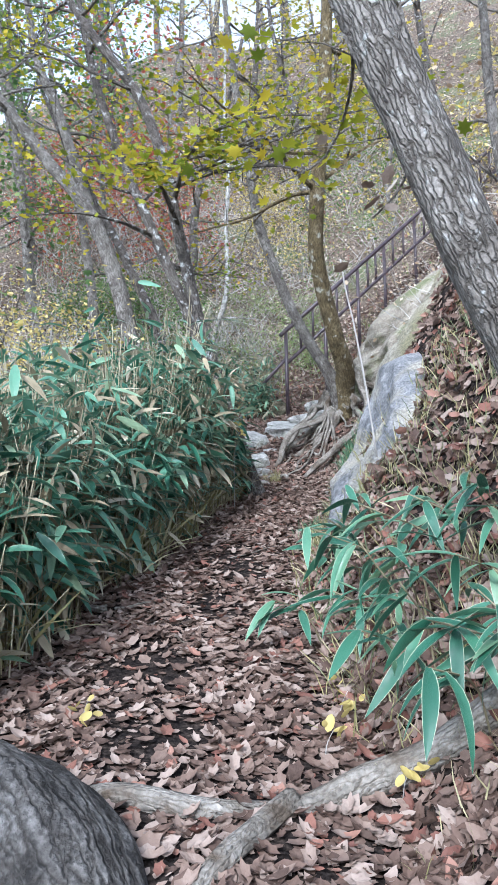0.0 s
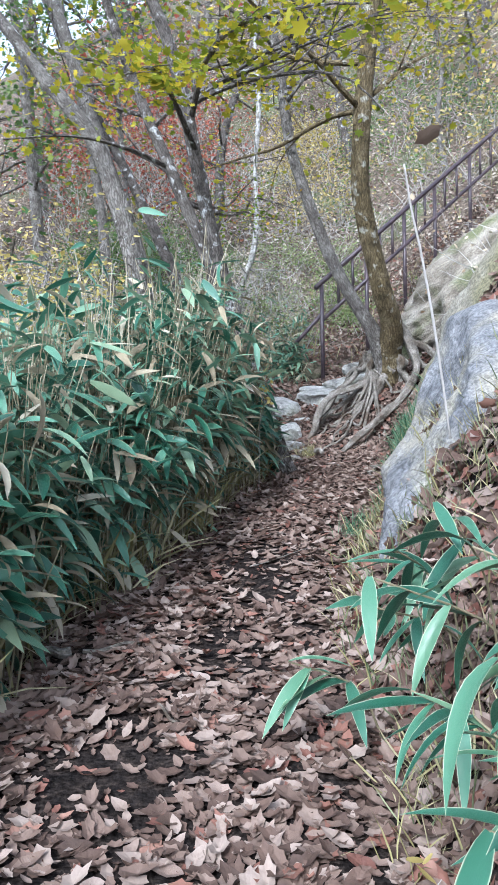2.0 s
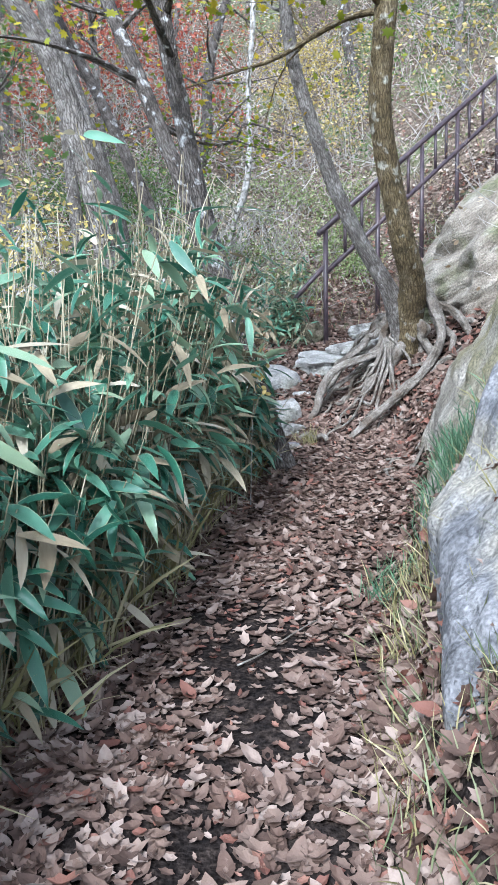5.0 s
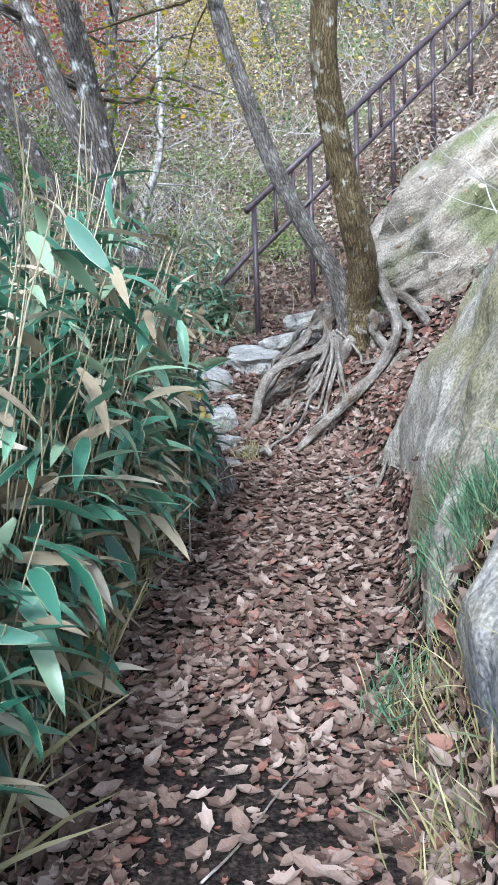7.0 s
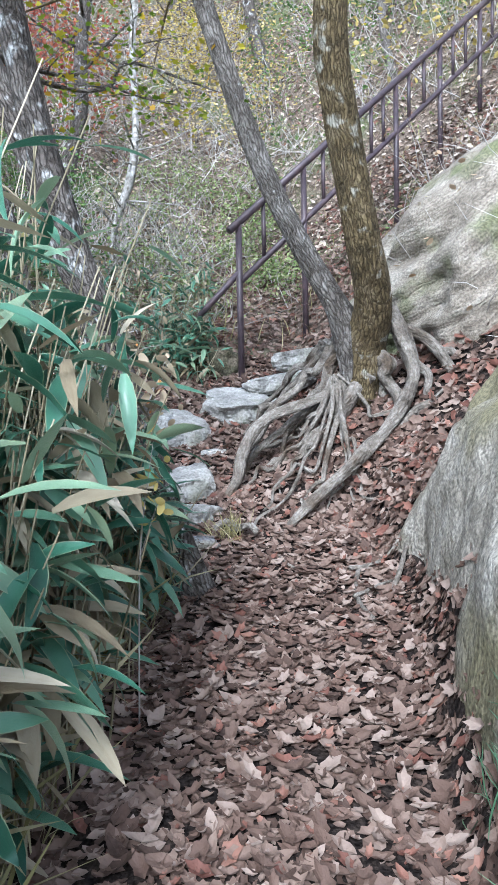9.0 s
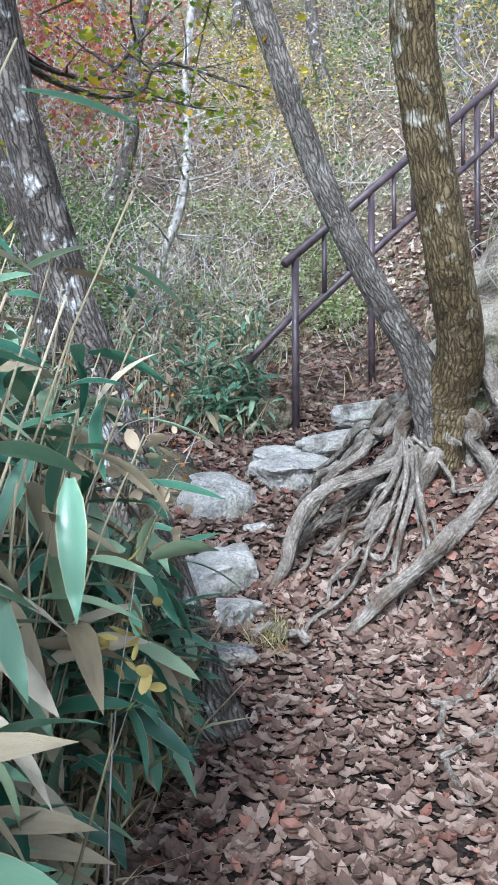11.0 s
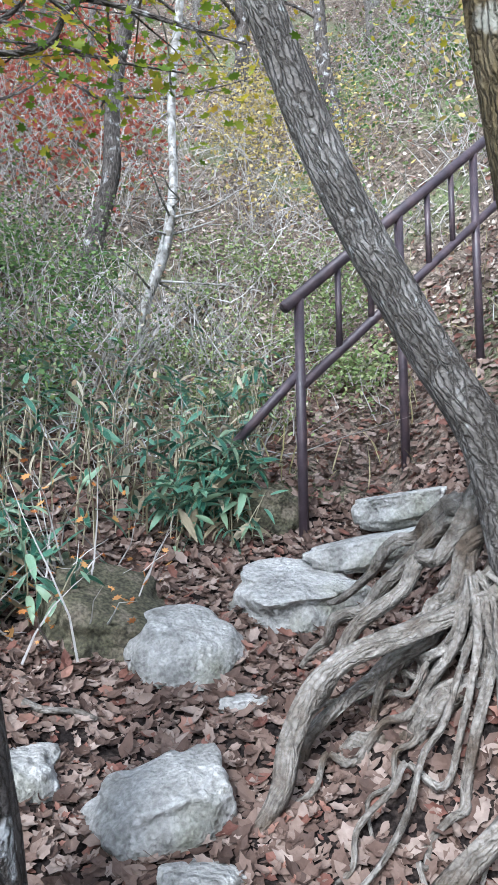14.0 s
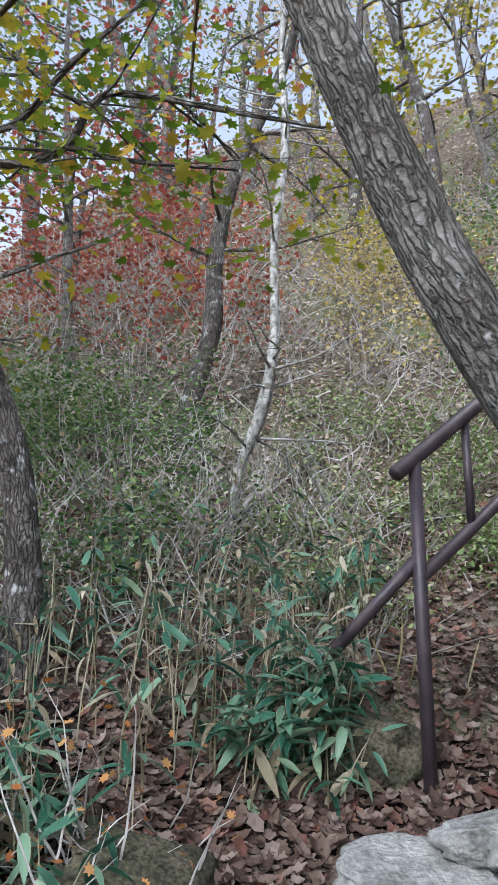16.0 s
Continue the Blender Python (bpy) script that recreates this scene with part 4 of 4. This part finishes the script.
# ---- dwarf bamboo ----
def thicket(name, xs, ys, tall, leaves_each, label, size=(0.11, 0.21), dry=0.10, bare=0):
    """Canes with tiers of long leaves, many of them bent outwards."""
    n = len(xs)
    lean = np.clip(rng.normal(0, 0.14, (n, 2)), -0.2, 0.2) * tall[:, None] + np.array([0.05, -0.03])
    zs = height(xs, ys)
    groups = []
    tops = []
    for a in range(n):
        p0 = np.array([xs[a], ys[a], zs[a] - 0.03])
        bend = np.array([lean[a, 0], lean[a, 1], 0])
        pts = [(*(p0 + bend * s * s + [0, 0, tall[a] * s]), 0.0038 * (1 - 0.5 * s)) for s in (0, 0.3, 0.6, 0.85, 1.0)]
        tops.append((p0, bend, tall[a]))
        groups.append((*tube(pts, 4, None, cap=False), 2))
    for a in range(bare):
        k = rng.integers(0, n)
        x, y = xs[k] + rng.normal(0, 0.06), ys[k] + rng.normal(0, 0.06)
        h, bx, by = rng.uniform(0.5, 1.15) * tall[k], rng.normal(0, 0.13), rng.normal(0, 0.13)
        z = hz(x, y) - 0.02
        groups.append((*tube([(x, y, z, 0.004), (x + bx * 0.3, y + by * 0.3, z + h * 0.5, 0.0035), (x + bx, y + by, z + h, 0.002)], 4, None, cap=False), 2))
    per = leaves_each
    N = n * per
    who = np.repeat(np.arange(n), per)
    s = 1 - rng.beta(1.1, 2.1, N) * 0.95
    P0 = np.array([t[0] for t in tops])[who]
    B = np.array([t[1] for t in tops])[who]
    p = P0 + B * (s * s)[:, None]
    p[:, 2] += tall[who] * s
    ang = rng.uniform(0, 2 * math.pi, N)
    d = np.stack([np.cos(ang), np.sin(ang), rng.normal(-0.15, 0.5, N)], 1)
    rot = frames_from(d, np.array([0, 0, 1.0]) + rng.normal(0, 0.35, (N, 3)))
    p = p + d * 0.04
    sz = rng.uniform(*size, N)
    isdry = rng.random(N) < dry + 0.4 * (1 - s)
    for sel, slot in ((~isdry, 0), (isdry, 1)):
        v, f, u = scatter(LANCE, p[sel], rot[sel], np.stack([sz[sel], sz[sel], sz[sel] * rng.uniform(0.3, 2.0, sel.sum())], 1))
        groups.append((v, f, u, slot))
    ob = object_of(name, groups, [M["sasa"], M["sasa_dry"], M["cane"]])
    return tagged(ob, label, "bamboo", kind="stuff")


n = 1500
ys = rng.uniform(2.5, 8.15, n)
xs = np.interp(ys, BAM_Y, BAM_X) - 0.06 - 1.7 * rng.random(n) ** 1.7
inset = np.interp(ys, BAM_Y, BAM_X) - xs
tall = np.clip(rng.normal(1.22, 0.25, n), 0.5, 1.75) * np.interp(inset, (0.06, 0.25, 0.55, 1.7), (0.72, 1.05, 0.88, 0.70))
tall = tall * np.interp(ys, (2.5, 4.5, 5.4, 6.2, 6.9, 7.5, 8.2), (0.80, 0.84, 1.02, 1.14, 1.15, 0.75, 0.35))
thicket("bamboo_thicket", xs, ys, tall, 10, "dense thicket of dwarf bamboo with dark green leaves", (0.12, 0.245), 0.15, bare=1500)
n = 170
ys = rng.uniform(10.4, 12.4, n)
xs = rng.uniform(-2.2, -0.35, n) + 0.75 * smooth(ys, 10.5, 11.0)
thicket("bamboo_thicket", np.concatenate([rng.normal(0.08, 0.16, 60), rng.normal(-0.9, 0.25, 50)]), np.concatenate([rng.normal(10.75, 0.12, 60), rng.normal(10.0, 0.2, 50)]), rng.uniform(0.2, 0.5, 110), 8, "green dwarf bamboo tufts by the steps", (0.09, 0.19), 0.02)
thicket("bamboo_thicket", xs, ys, rng.uniform(0.3, 0.65, n), 6, "low sparse dwarf bamboo at the foot of the hill", (0.08, 0.17), 0.15, bare=120)


CLUMP_LEAVES = []
for droop in (0.15, 0.35, 0.6):
    v, f, u = lance_leaf(7, 0.10, droop, 0.3)
    CLUMP_LEAVES.append(mesh_from("leaf", v, f, M["sasa_single"], True, u))


def bamboo_clump(x, y, stems, label, size=(0.15, 0.25)):
    """A few arching stems, each with a fan of long leaves at its tip."""
    base = empty("bamboo_clump", (x, y, hz(x, y)))
    for dx, dy, h, bx, by in stems:
        z = hz(x + dx, y + dy)
        q = spline([(x + dx, y + dy, z - 0.03, 0.004), (x + dx + bx * 0.3, y + dy + by * 0.3, z + h * 0.6, 0.0035), (x + dx + bx, y + dy + by, z + h, 0.0025)], 8)
        under(base, object_of("cane", [(*tube(q, 5), 0)], M["cane"]))
        for k in range(7):
            p = q[min(7, 4 + k // 2)][:3]
            ang = math.atan2(by, bx) + rng.normal(0, 1.1)
            d = np.array([[math.cos(ang), math.sin(ang), rng.normal(-0.15, 0.35)]])
            m = frames_from(d, np.array([[0, 0, 1.0]]) + rng.normal(0, 0.25, (1, 3)))[0]
            leaf = new("leaf", CLUMP_LEAVES[rng.integers(0, 3)])
            s = rng.uniform(*size)
            leaf.matrix_basis = Matrix.Translation(Vector(p) - base.location) @ Matrix(m.tolist()).to_4x4() @ Matrix.Diagonal((s, s, s, 1))
            leaf.parent = base
    return tagged(base, label, "bamboo", "bamboo clumps on the bank")


def stems(n, spread, tall, way=(-0.22, -0.12)):
    return [(rng.normal(0, spread), rng.normal(0, spread), rng.uniform(0.5, 1) * tall, way[0] + rng.normal(0, 0.1), way[1] + rng.normal(0, 0.12)) for _ in range(n)]


for x, y, c, r, h in ((0.66, 2.95, 6, 0.12, 0.5), (0.50, 3.45, 4, 0.10, 0.35), (0.80, 2.1, 6, 0.12, 0.36), (0.95, 2.75, 6, 0.15, 0.4)):
    bamboo_clump(x, y, stems(c, r, h), "green dwarf bamboo clump with pale-edged leaves on the bank")


bamboo_clump(0.54, 2.42, [(0, 0, 1.12 - hz(0.54, 2.42), -0.22, -0.15), (0.05, 0.03, 0.42, -0.16, -0.22), (0.02, 0.1, 0.36, -0.20, 0.05)], "large pale-edged dwarf bamboo leaves arching from the bank", (0.15, 0.21))


# ---- fallen leaves ----
def litter(name, xs, ys, size, label, red=0.12, tilt=0.28, lift=0.012, main="litter"):
    n = len(xs)
    nrm = normal_at(xs, ys) + rng.normal(0, tilt, (n, 3))
    p = np.stack([xs, ys, height(xs, ys) + rng.uniform(0.003, lift * 2, n)], 1)
    ang = rng.uniform(0, 2 * math.pi, n)
    d = np.stack([np.cos(ang), np.sin(ang), np.zeros(n)], 1)
    nn = nrm / np.linalg.norm(nrm, axis=1, keepdims=True)
    d = d - nn * (d * nn).sum(1, keepdims=True)
    rot = frames_from(d, nn)
    sz = rng.uniform(*size, n)
    kind = rng.integers(0, 3, n)
    isred = rng.random(n) < red
    groups = []
    for k, tpl in enumerate((OAK, OAK_CURL, BROAD)):
        for flag, slot in ((False, 0), (True, 1)):
            sel = (kind == k) & (isred == flag)
            groups.append((*scatter(tpl, p[sel], rot[sel], sz[sel]), slot))
    return tagged(object_of(name, groups, [M[main], M["litter_red"]], smooth_shade=False), label, "leaves", kind="stuff")


n = 40000
ys = rng.uniform(1.2, 10.9, n)
lo, hi = np.interp(ys, BAM_Y, BAM_X) - 0.5, np.interp(ys, EDGE_Y, EDGE_X) + 0.5
xs = lo + (hi - lo) * rng.random(n)
# trodden earth shows dark where the leaves are worn away
worn = np.zeros(n)
for bx, by, rx, ry in ((-0.33, 2.72, 0.16, 0.22), (-0.44, 3.30, 0.24, 0.20), (-0.06, 4.83, 0.16, 0.30), (-0.06, 5.15, 0.28, 0.34), (-0.09, 5.52, 0.18, 0.16), (-0.2, 4.1, 0.14, 0.30)):
    worn = np.maximum(worn, np.exp(-((xs - bx) / rx) ** 2 - ((ys - by) / ry) ** 2))
big = rng.random(n) < 0.45
keep = rng.random(n) > np.clip(np.where(big, 1.4, 0.8) * worn + 0.15 * wave(xs, ys, 0.16, 9), 0, 0.86)
xs, ys, big = xs[keep], ys[keep], big[keep]
litter("fallen_leaves", xs[big], ys[big], (0.045, 0.092), "brown oak leaves lying thick on the trail", 0.05, 0.14, 0.007)
litter("fallen_leaves", xs[~big], ys[~big], (0.02, 0.05), "crumbled brown leaf pieces trodden into the trail", 0.12, 0.2, 0.006)
n = 30000
ys = rng.uniform(0.5, 9.5, n)
xs = np.interp(ys, EDGE_Y, EDGE_X) + rng.random(n) * 2.8
onrock = (ys > 5.7) & (ys < 8.2) & (xs - np.interp(ys, EDGE_Y, EDGE_X) < 1.0)
litter("fallen_leaves", xs[~onrock], ys[~onrock], (0.035, 0.10), "brown oak leaves lying on the steep bank", 0.2, 0.35)
n = 16000
ys = 9.6 + 3.4 * rng.random(n)
xs = rng.uniform(-2.5, 4, n)
litter("fallen_leaves", xs, ys, (0.03, 0.085), "brown fallen leaves at the foot of the hill", 0.15, 0.4, 0.015)
# hillside leaves take the lighter colours, standing in for stronger light there
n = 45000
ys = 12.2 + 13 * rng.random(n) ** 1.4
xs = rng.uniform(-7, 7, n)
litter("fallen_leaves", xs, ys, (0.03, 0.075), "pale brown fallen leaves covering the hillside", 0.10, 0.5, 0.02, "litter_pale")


# ---- undergrowth ----
def shrubs(name, centres, spread, count, template, leafmat, size, twigs, label, category="shrub", splay=0.5):
    """Low leafy growth: thin stems with small leaves round the given ground points."""
    groups = []
    tips = []
    for x, y, h in centres:
        z = hz(x, y)
        for w in range(twigs):
            q = limb((x + rng.normal(0, 0.12), y + rng.normal(0, 0.12), z - 0.02), (rng.normal(0, splay), rng.normal(0, splay), 1), h * rng.uniform(0.7, 1.2), 0.006, n=5, wiggle=0.2)
            groups.append((*tube(q, 3, None, cap=False), 0))
            tips += [q[2][:3], q[3][:3], q[4][:3]]
    v, f, u = leaf_cloud(tips, spread, count, template, size, 0.6)
    groups.append((v, f, u, 1))
    return tagged(object_of(name, groups, [M["twig"], M[leafmat]]), label, category, kind="stuff")


def spots(n, x0, x1, y0, y1, h0, h1):
    return [(rng.uniform(x0, x1), rng.uniform(y0, y1), rng.uniform(h0, h1)) for _ in range(n)]


shrubs("undergrowth", spots(48, -3.2, -0.9, 11.8, 13.6, 0.5, 1.1), (0.12, 0.12, 0.08), 12000, OVAL, "green", 0.042, 4, "green leafy undergrowth on the hillside")
shrubs("undergrowth", spots(46, -0.3, 1.5, 12.0, 14.2, 0.2, 0.5), (0.12, 0.12, 0.06), 9500, OVAL, "grass_green", 0.036, 4, "pale green ground plants on the hillside")
shrubs("undergrowth", spots(60, 1.2, 4.5, 14, 18, 0.4, 1.0), (0.2, 0.2, 0.12), 6000, OVAL, "green", 0.05, 4, "green leafy shrubs high on the slope")
shrubs("red_shrubs", spots(70, -4.5, -0.9, 14.0, 17.5, 0.8, 2.0), (0.25, 0.25, 0.15), 8500, MAPLE, "red", 0.056, 4, "red-leaved maple shrubs up the hill")
shrubs("yellow_shrubs", spots(26, 0.2, 1.6, 14.5, 17, 0.4, 0.9), (0.2, 0.2, 0.12), 4500, OVAL, "yellow", 0.05, 4, "yellow-leaved shrubs up the hill")
shrubs("yellow_shrubs", spots(46, -3.6, -1.7, 6.9, 9.0, 1.4, 2.2), (0.16, 0.16, 0.12), 6500, OVAL, "yellow", 0.05, 5, "pale yellow-leaved shrubs behind the thicket", splay=0.2)
shrubs("yellow_shrubs", spots(16, 3.0, 5.0, 13, 15, 1.0, 2.0), (0.3, 0.3, 0.2), 1300, OVAL, "yellow", 0.08, 4, "yellow-leaved shrubs above the railing")
shrubs("dry_twigs", spots(250, -3.8, 0.5, 11.2, 17, 0.4, 1.0) + spots(110, 0.5, 3.2, 13.6, 18, 0.4, 1.0), (0.25, 0.25, 0.12), 3000, OVAL, "cream", 0.04, 7, "bare grey twigs and dry stems on the hillside", "twigs", 1.3)
shrubs("dry_twigs", spots(150, 1.95, 4.5, 3.5, 12, 0.3, 0.9), (0.25, 0.25, 0.12), 1500, OVAL, "cream", 0.05, 5, "bare twigs and dry stems on the steep bank", "twigs", 1.0)
shrubs("orange_shrubs", spots(16, -1.0, -0.25, 9.7, 10.3, 0.3, 0.7), (0.1, 0.1, 0.06), 230, MAPLE, "orange", 0.036, 5, "low twigs with orange leaves beside the trail", splay=1.0)
shrubs("undergrowth", spots(110, -4, 3.5, 11.5, 20, 0.25, 0.6), (0.25, 0.25, 0.10), 6000, OVAL, "grass_green", 0.04, 4, "faded green plants on the hillside")


BLADE = lance_leaf(3, 0.02, 0.45, 0.2)


def grass(name, places, each, tall, spread, mat, label):
    """Tufts of thin arching blades."""
    n = len(places) * each
    c = np.repeat(np.asarray(places, float), each, 0)
    xs, ys = c[:, 0] + rng.normal(0, spread, n), c[:, 1] + rng.normal(0, spread, n)
    p = np.stack([xs, ys, height(xs, ys) - 0.01 + (c[:, 2] if c.shape[1] > 2 else 0)], 1)
    d = np.stack([rng.normal(0, 0.5, n), rng.normal(0, 0.5, n), np.ones(n)], 1)
    rot = frames_from(d, rng.normal(0, 1, (n, 3)))
    return tagged(object_of(name, [(*scatter(BLADE, p, rot, rng.uniform(*tall, n)), 0)], M[mat]), label, "grass", kind="stuff")


def strewn(n, x0, x1, y0, y1):
    return np.stack([rng.uniform(x0, x1, n), rng.uniform(y0, y1, n)], 1)


def by_edge(n, d0, d1, y0, y1):
    y = rng.uniform(y0, y1, n)
    return np.stack([np.interp(y, EDGE_Y, EDGE_X) + rng.uniform(d0, d1, n), y], 1)


grass("dry_grass", strewn(300, -4, 4, 11, 17), 6, (0.1, 0.32), 0.14, "grass", "dry straw-coloured grass on the hillside")
grass("dry_grass", by_edge(230, 0.0, 1.2, 1.9, 5.2), 10, (0.06, 0.19), 0.06, "grass", "dry grass tufts on the bank")
grass("green_grass", by_edge(36, 0.02, 0.35, 3.0, 5.6), 10, (0.08, 0.2), 0.05, "grass_dull", "green grass at the edge of the trail")
grass("green_grass", by_edge(170, 0.1, 1.4, 2.2, 5.0), 9, (0.07, 0.2), 0.07, "grass_dull", "dull green grass among the leaves of the bank")
grass("dry_grass", [(0.30, 8.72)] * 3, 30, (0.1, 0.2), 0.04, "grass", "tuft of dry grass among the roots")
foot = np.linspace(2.6, 8.0, 300)
grass("dry_grass", np.stack([np.interp(foot, BAM_Y, BAM_X) - 0.05 - 0.3 * rng.random(300), foot], 1), 7, (0.15, 0.5), 0.04, "grass", "dry stems at the foot of the thicket")


def sprig(lines, template, leafmat, count, size, spread, label):
    """A small twiggy plant with a few leaves."""
    wood, tips = [], []
    for line in lines:
        q = spline(line, 14)
        wood.append((*tube(q, 4), 0))
        tips += [c[:3] for c in q[8:]]
    base = empty("sprig", lines[0][0][:3])
    under(base, tagged(object_of("stems", wood, M["twig"]), kind="stuff"))
    for k in range(count):
        c = np.asarray(tips[rng.integers(0, len(tips))]) + rng.normal(0, spread, 3)
        under(base, object_of("leaf", [(*scatter(template, c[None], frames_from(rng.normal(0, 1, (1, 3)), np.array([[0, 0, 1.0]]) + rng.normal(0, 0.6, (1, 3))), np.array([size * rng.uniform(0.6, 1.2)])), 0)], M[leafmat]))
    return tagged(base, label, "plant")


sprig([[(-0.30, 7.2, 1.1, 0.004), (-0.26, 7.2, 1.8, 0.003), (-0.16, 7.18, 2.2, 0.002), (-0.02, 7.15, 2.27, 0.001)], [(-0.26, 7.2, 1.8, 0.003), (-0.22, 7.2, 2.15, 0.002), (-0.3, 7.15, 2.2, 0.001)], [(-0.26, 7.2, 1.8, 0.003), (-0.12, 7.18, 2.0, 0.002), (-0.04, 7.15, 2.05, 0.001)]],
      OVAL_FINE, "cream", 80, 0.042, 0.05, "sprig of faded cream and brown leaves at the thicket")
sprig([[(-0.14, 6.95, 1.05, 0.003), (-0.12, 6.92, 1.6, 0.002), (-0.07, 6.9, 1.95, 0.001)], [(-0.12, 6.92, 1.6, 0.002), (-0.05, 6.9, 1.8, 0.001)]], OVAL_FINE, "yellow", 16, 0.05, 0.025, "sprig of yellow leaves at the thicket")


# ---- single leaves on the trail ----
LEAF_PIECES = [mesh_from("fallen_leaf", v, f, m, False, u) for (v, f, u) in (OAK, OAK_CURL, BROAD) for m in (M["litter_single"], M["litter_red"])]
for k in range(300):
    y = 2.6 + 2.6 * rng.random()
    x = rng.uniform(np.interp(y, BAM_Y, BAM_X), np.interp(y, EDGE_Y, EDGE_X))
    if math.hypot((x + 0.06) / 0.24, (y - 5.05) / 0.35) < 1 or math.hypot((x + 0.42) / 0.24, (y - 3.28) / 0.2) < 1:
        x = np.interp(y, EDGE_Y, EDGE_X) - 0.15 * rng.random()
    nrm = normal_at(np.array([x]), np.array([y])) + rng.normal(0, 0.2, (1, 3))
    ang = rng.uniform(0, 6.28)
    m = frames_from(np.array([[math.cos(ang), math.sin(ang), 0.05]]), nrm)[0]
    s = rng.uniform(0.05, 0.09)
    leaf = new("fallen_leaf", LEAF_PIECES[rng.choice(6, p=(0.34, 0.05, 0.2, 0.05, 0.32, 0.04))])
    leaf.matrix_basis = Matrix.Translation((x, y, hz(x, y) + 0.012)) @ Matrix(m.tolist()).to_4x4() @ Matrix.Diagonal((s, s, s, 1))
    leaf.parent = ground


# fern-like green tufts that hang on the rock face
FERNS = [(0.82, 6.21, 0.10), (0.79, 5.90, 0.10), (0.78, 5.70, 0.10), (0.76, 5.88, 0.10), (0.80, 5.72, 0.10), (0.78, 6.20, 0.10)]
grass("fern", FERNS, 110, (0.07, 0.17), 0.045, "fern", "soft green fern tufts growing on the rock face")
grass("fern", [(0.45, 5.62, 0.06), (0.5, 5.75, 0.08), (1.62, 7.75, 0.08), (1.0, 6.3, 0.08)], 60, (0.06, 0.15), 0.05, "fern", "small green fern tufts in cracks of the rock")
grass("dry_grass", by_edge(60, 0.0, 0.5, 5.0, 5.8), 10, (0.08, 0.2), 0.05, "grass", "dry grass hanging below the rock face")

# tall canes that stand by the dark tree
n = 16
ys = rng.uniform(6.8, 7.6, n)
thicket("bamboo_thicket", -0.36 - 0.35 * rng.random(n), ys, rng.uniform(1.0, 1.6, n), 13, "tall dwarf bamboo canes beside the dark tree", (0.09, 0.17), 0.08)
sprig([[(0.79, 4.62, hz(0.85, 4.62) - 0.05, 0.005), (0.73, 4.6, 1.86, 0.006), (0.67, 4.6, 2.25, 0.0055), (0.63, 4.6, 2.45, 0.005), (0.60, 4.6, 2.66, 0.005)]], OVAL, "cream", 3, 0.05, 0.02, "single bare pale sapling stem on the bank")
shrubs("dry_twigs", spots(34, -1.2, 0.3, 12.3, 13.2, 0.6, 1.1), (0.2, 0.2, 0.1), 200, OVAL, "cream", 0.035, 6, "tangle of pale bare twigs round the crooked tree", "twigs", 1.1)

# sticks on the trail and small yellow seedlings at its edge
STICKS = [(-0.62, 4.05, 0.22, 0.35, 0.008), (-0.82, 4.0, 0.12, 2.9, 0.018), (0.02, 5.3, 0.55, 0.95, 0.003), (-0.35, 3.6, 0.15, 2.2, 0.005), (0.9, 7.95, 0.3, 0.7, 0.009), (1.0, 8.25, 0.3, 0.2, 0.011), (0.55, 8.35, 0.2, 1.9, 0.006), (-0.35, 9.5, 0.25, 0.2, 0.012)]
for x, y, length, turn, r in STICKS:
    ends = [(x + math.cos(turn) * length * s, y + math.sin(turn) * length * s + 0.01 * math.sin(s * 9), r * (1 - 0.4 * s), 0.012) for s in (-0.5, -0.2, 0.2, 0.5)]
    tagged(object_of("stick", [(*tube(on_ground(ends, 1.0), 6, 10, 0.15, x * 7), 0)], M["root"]), "dry grey stick lying on the leaves", "stick", "sticks on the trail")
for x, y in ((0.22, 2.5), (0.42, 2.25), (0.30, 2.75), (-0.62, 2.75)):
    z = hz(x, y)
    sprig([[(x, y, z - 0.01, 0.002), (x + 0.01, y, z + 0.05, 0.0015), (x + 0.03, y - 0.02, z + 0.10, 0.001)]], OVAL_FINE, "yellow", 7, 0.05, 0.03, "small yellow-leaved seedling at the edge of the trail")
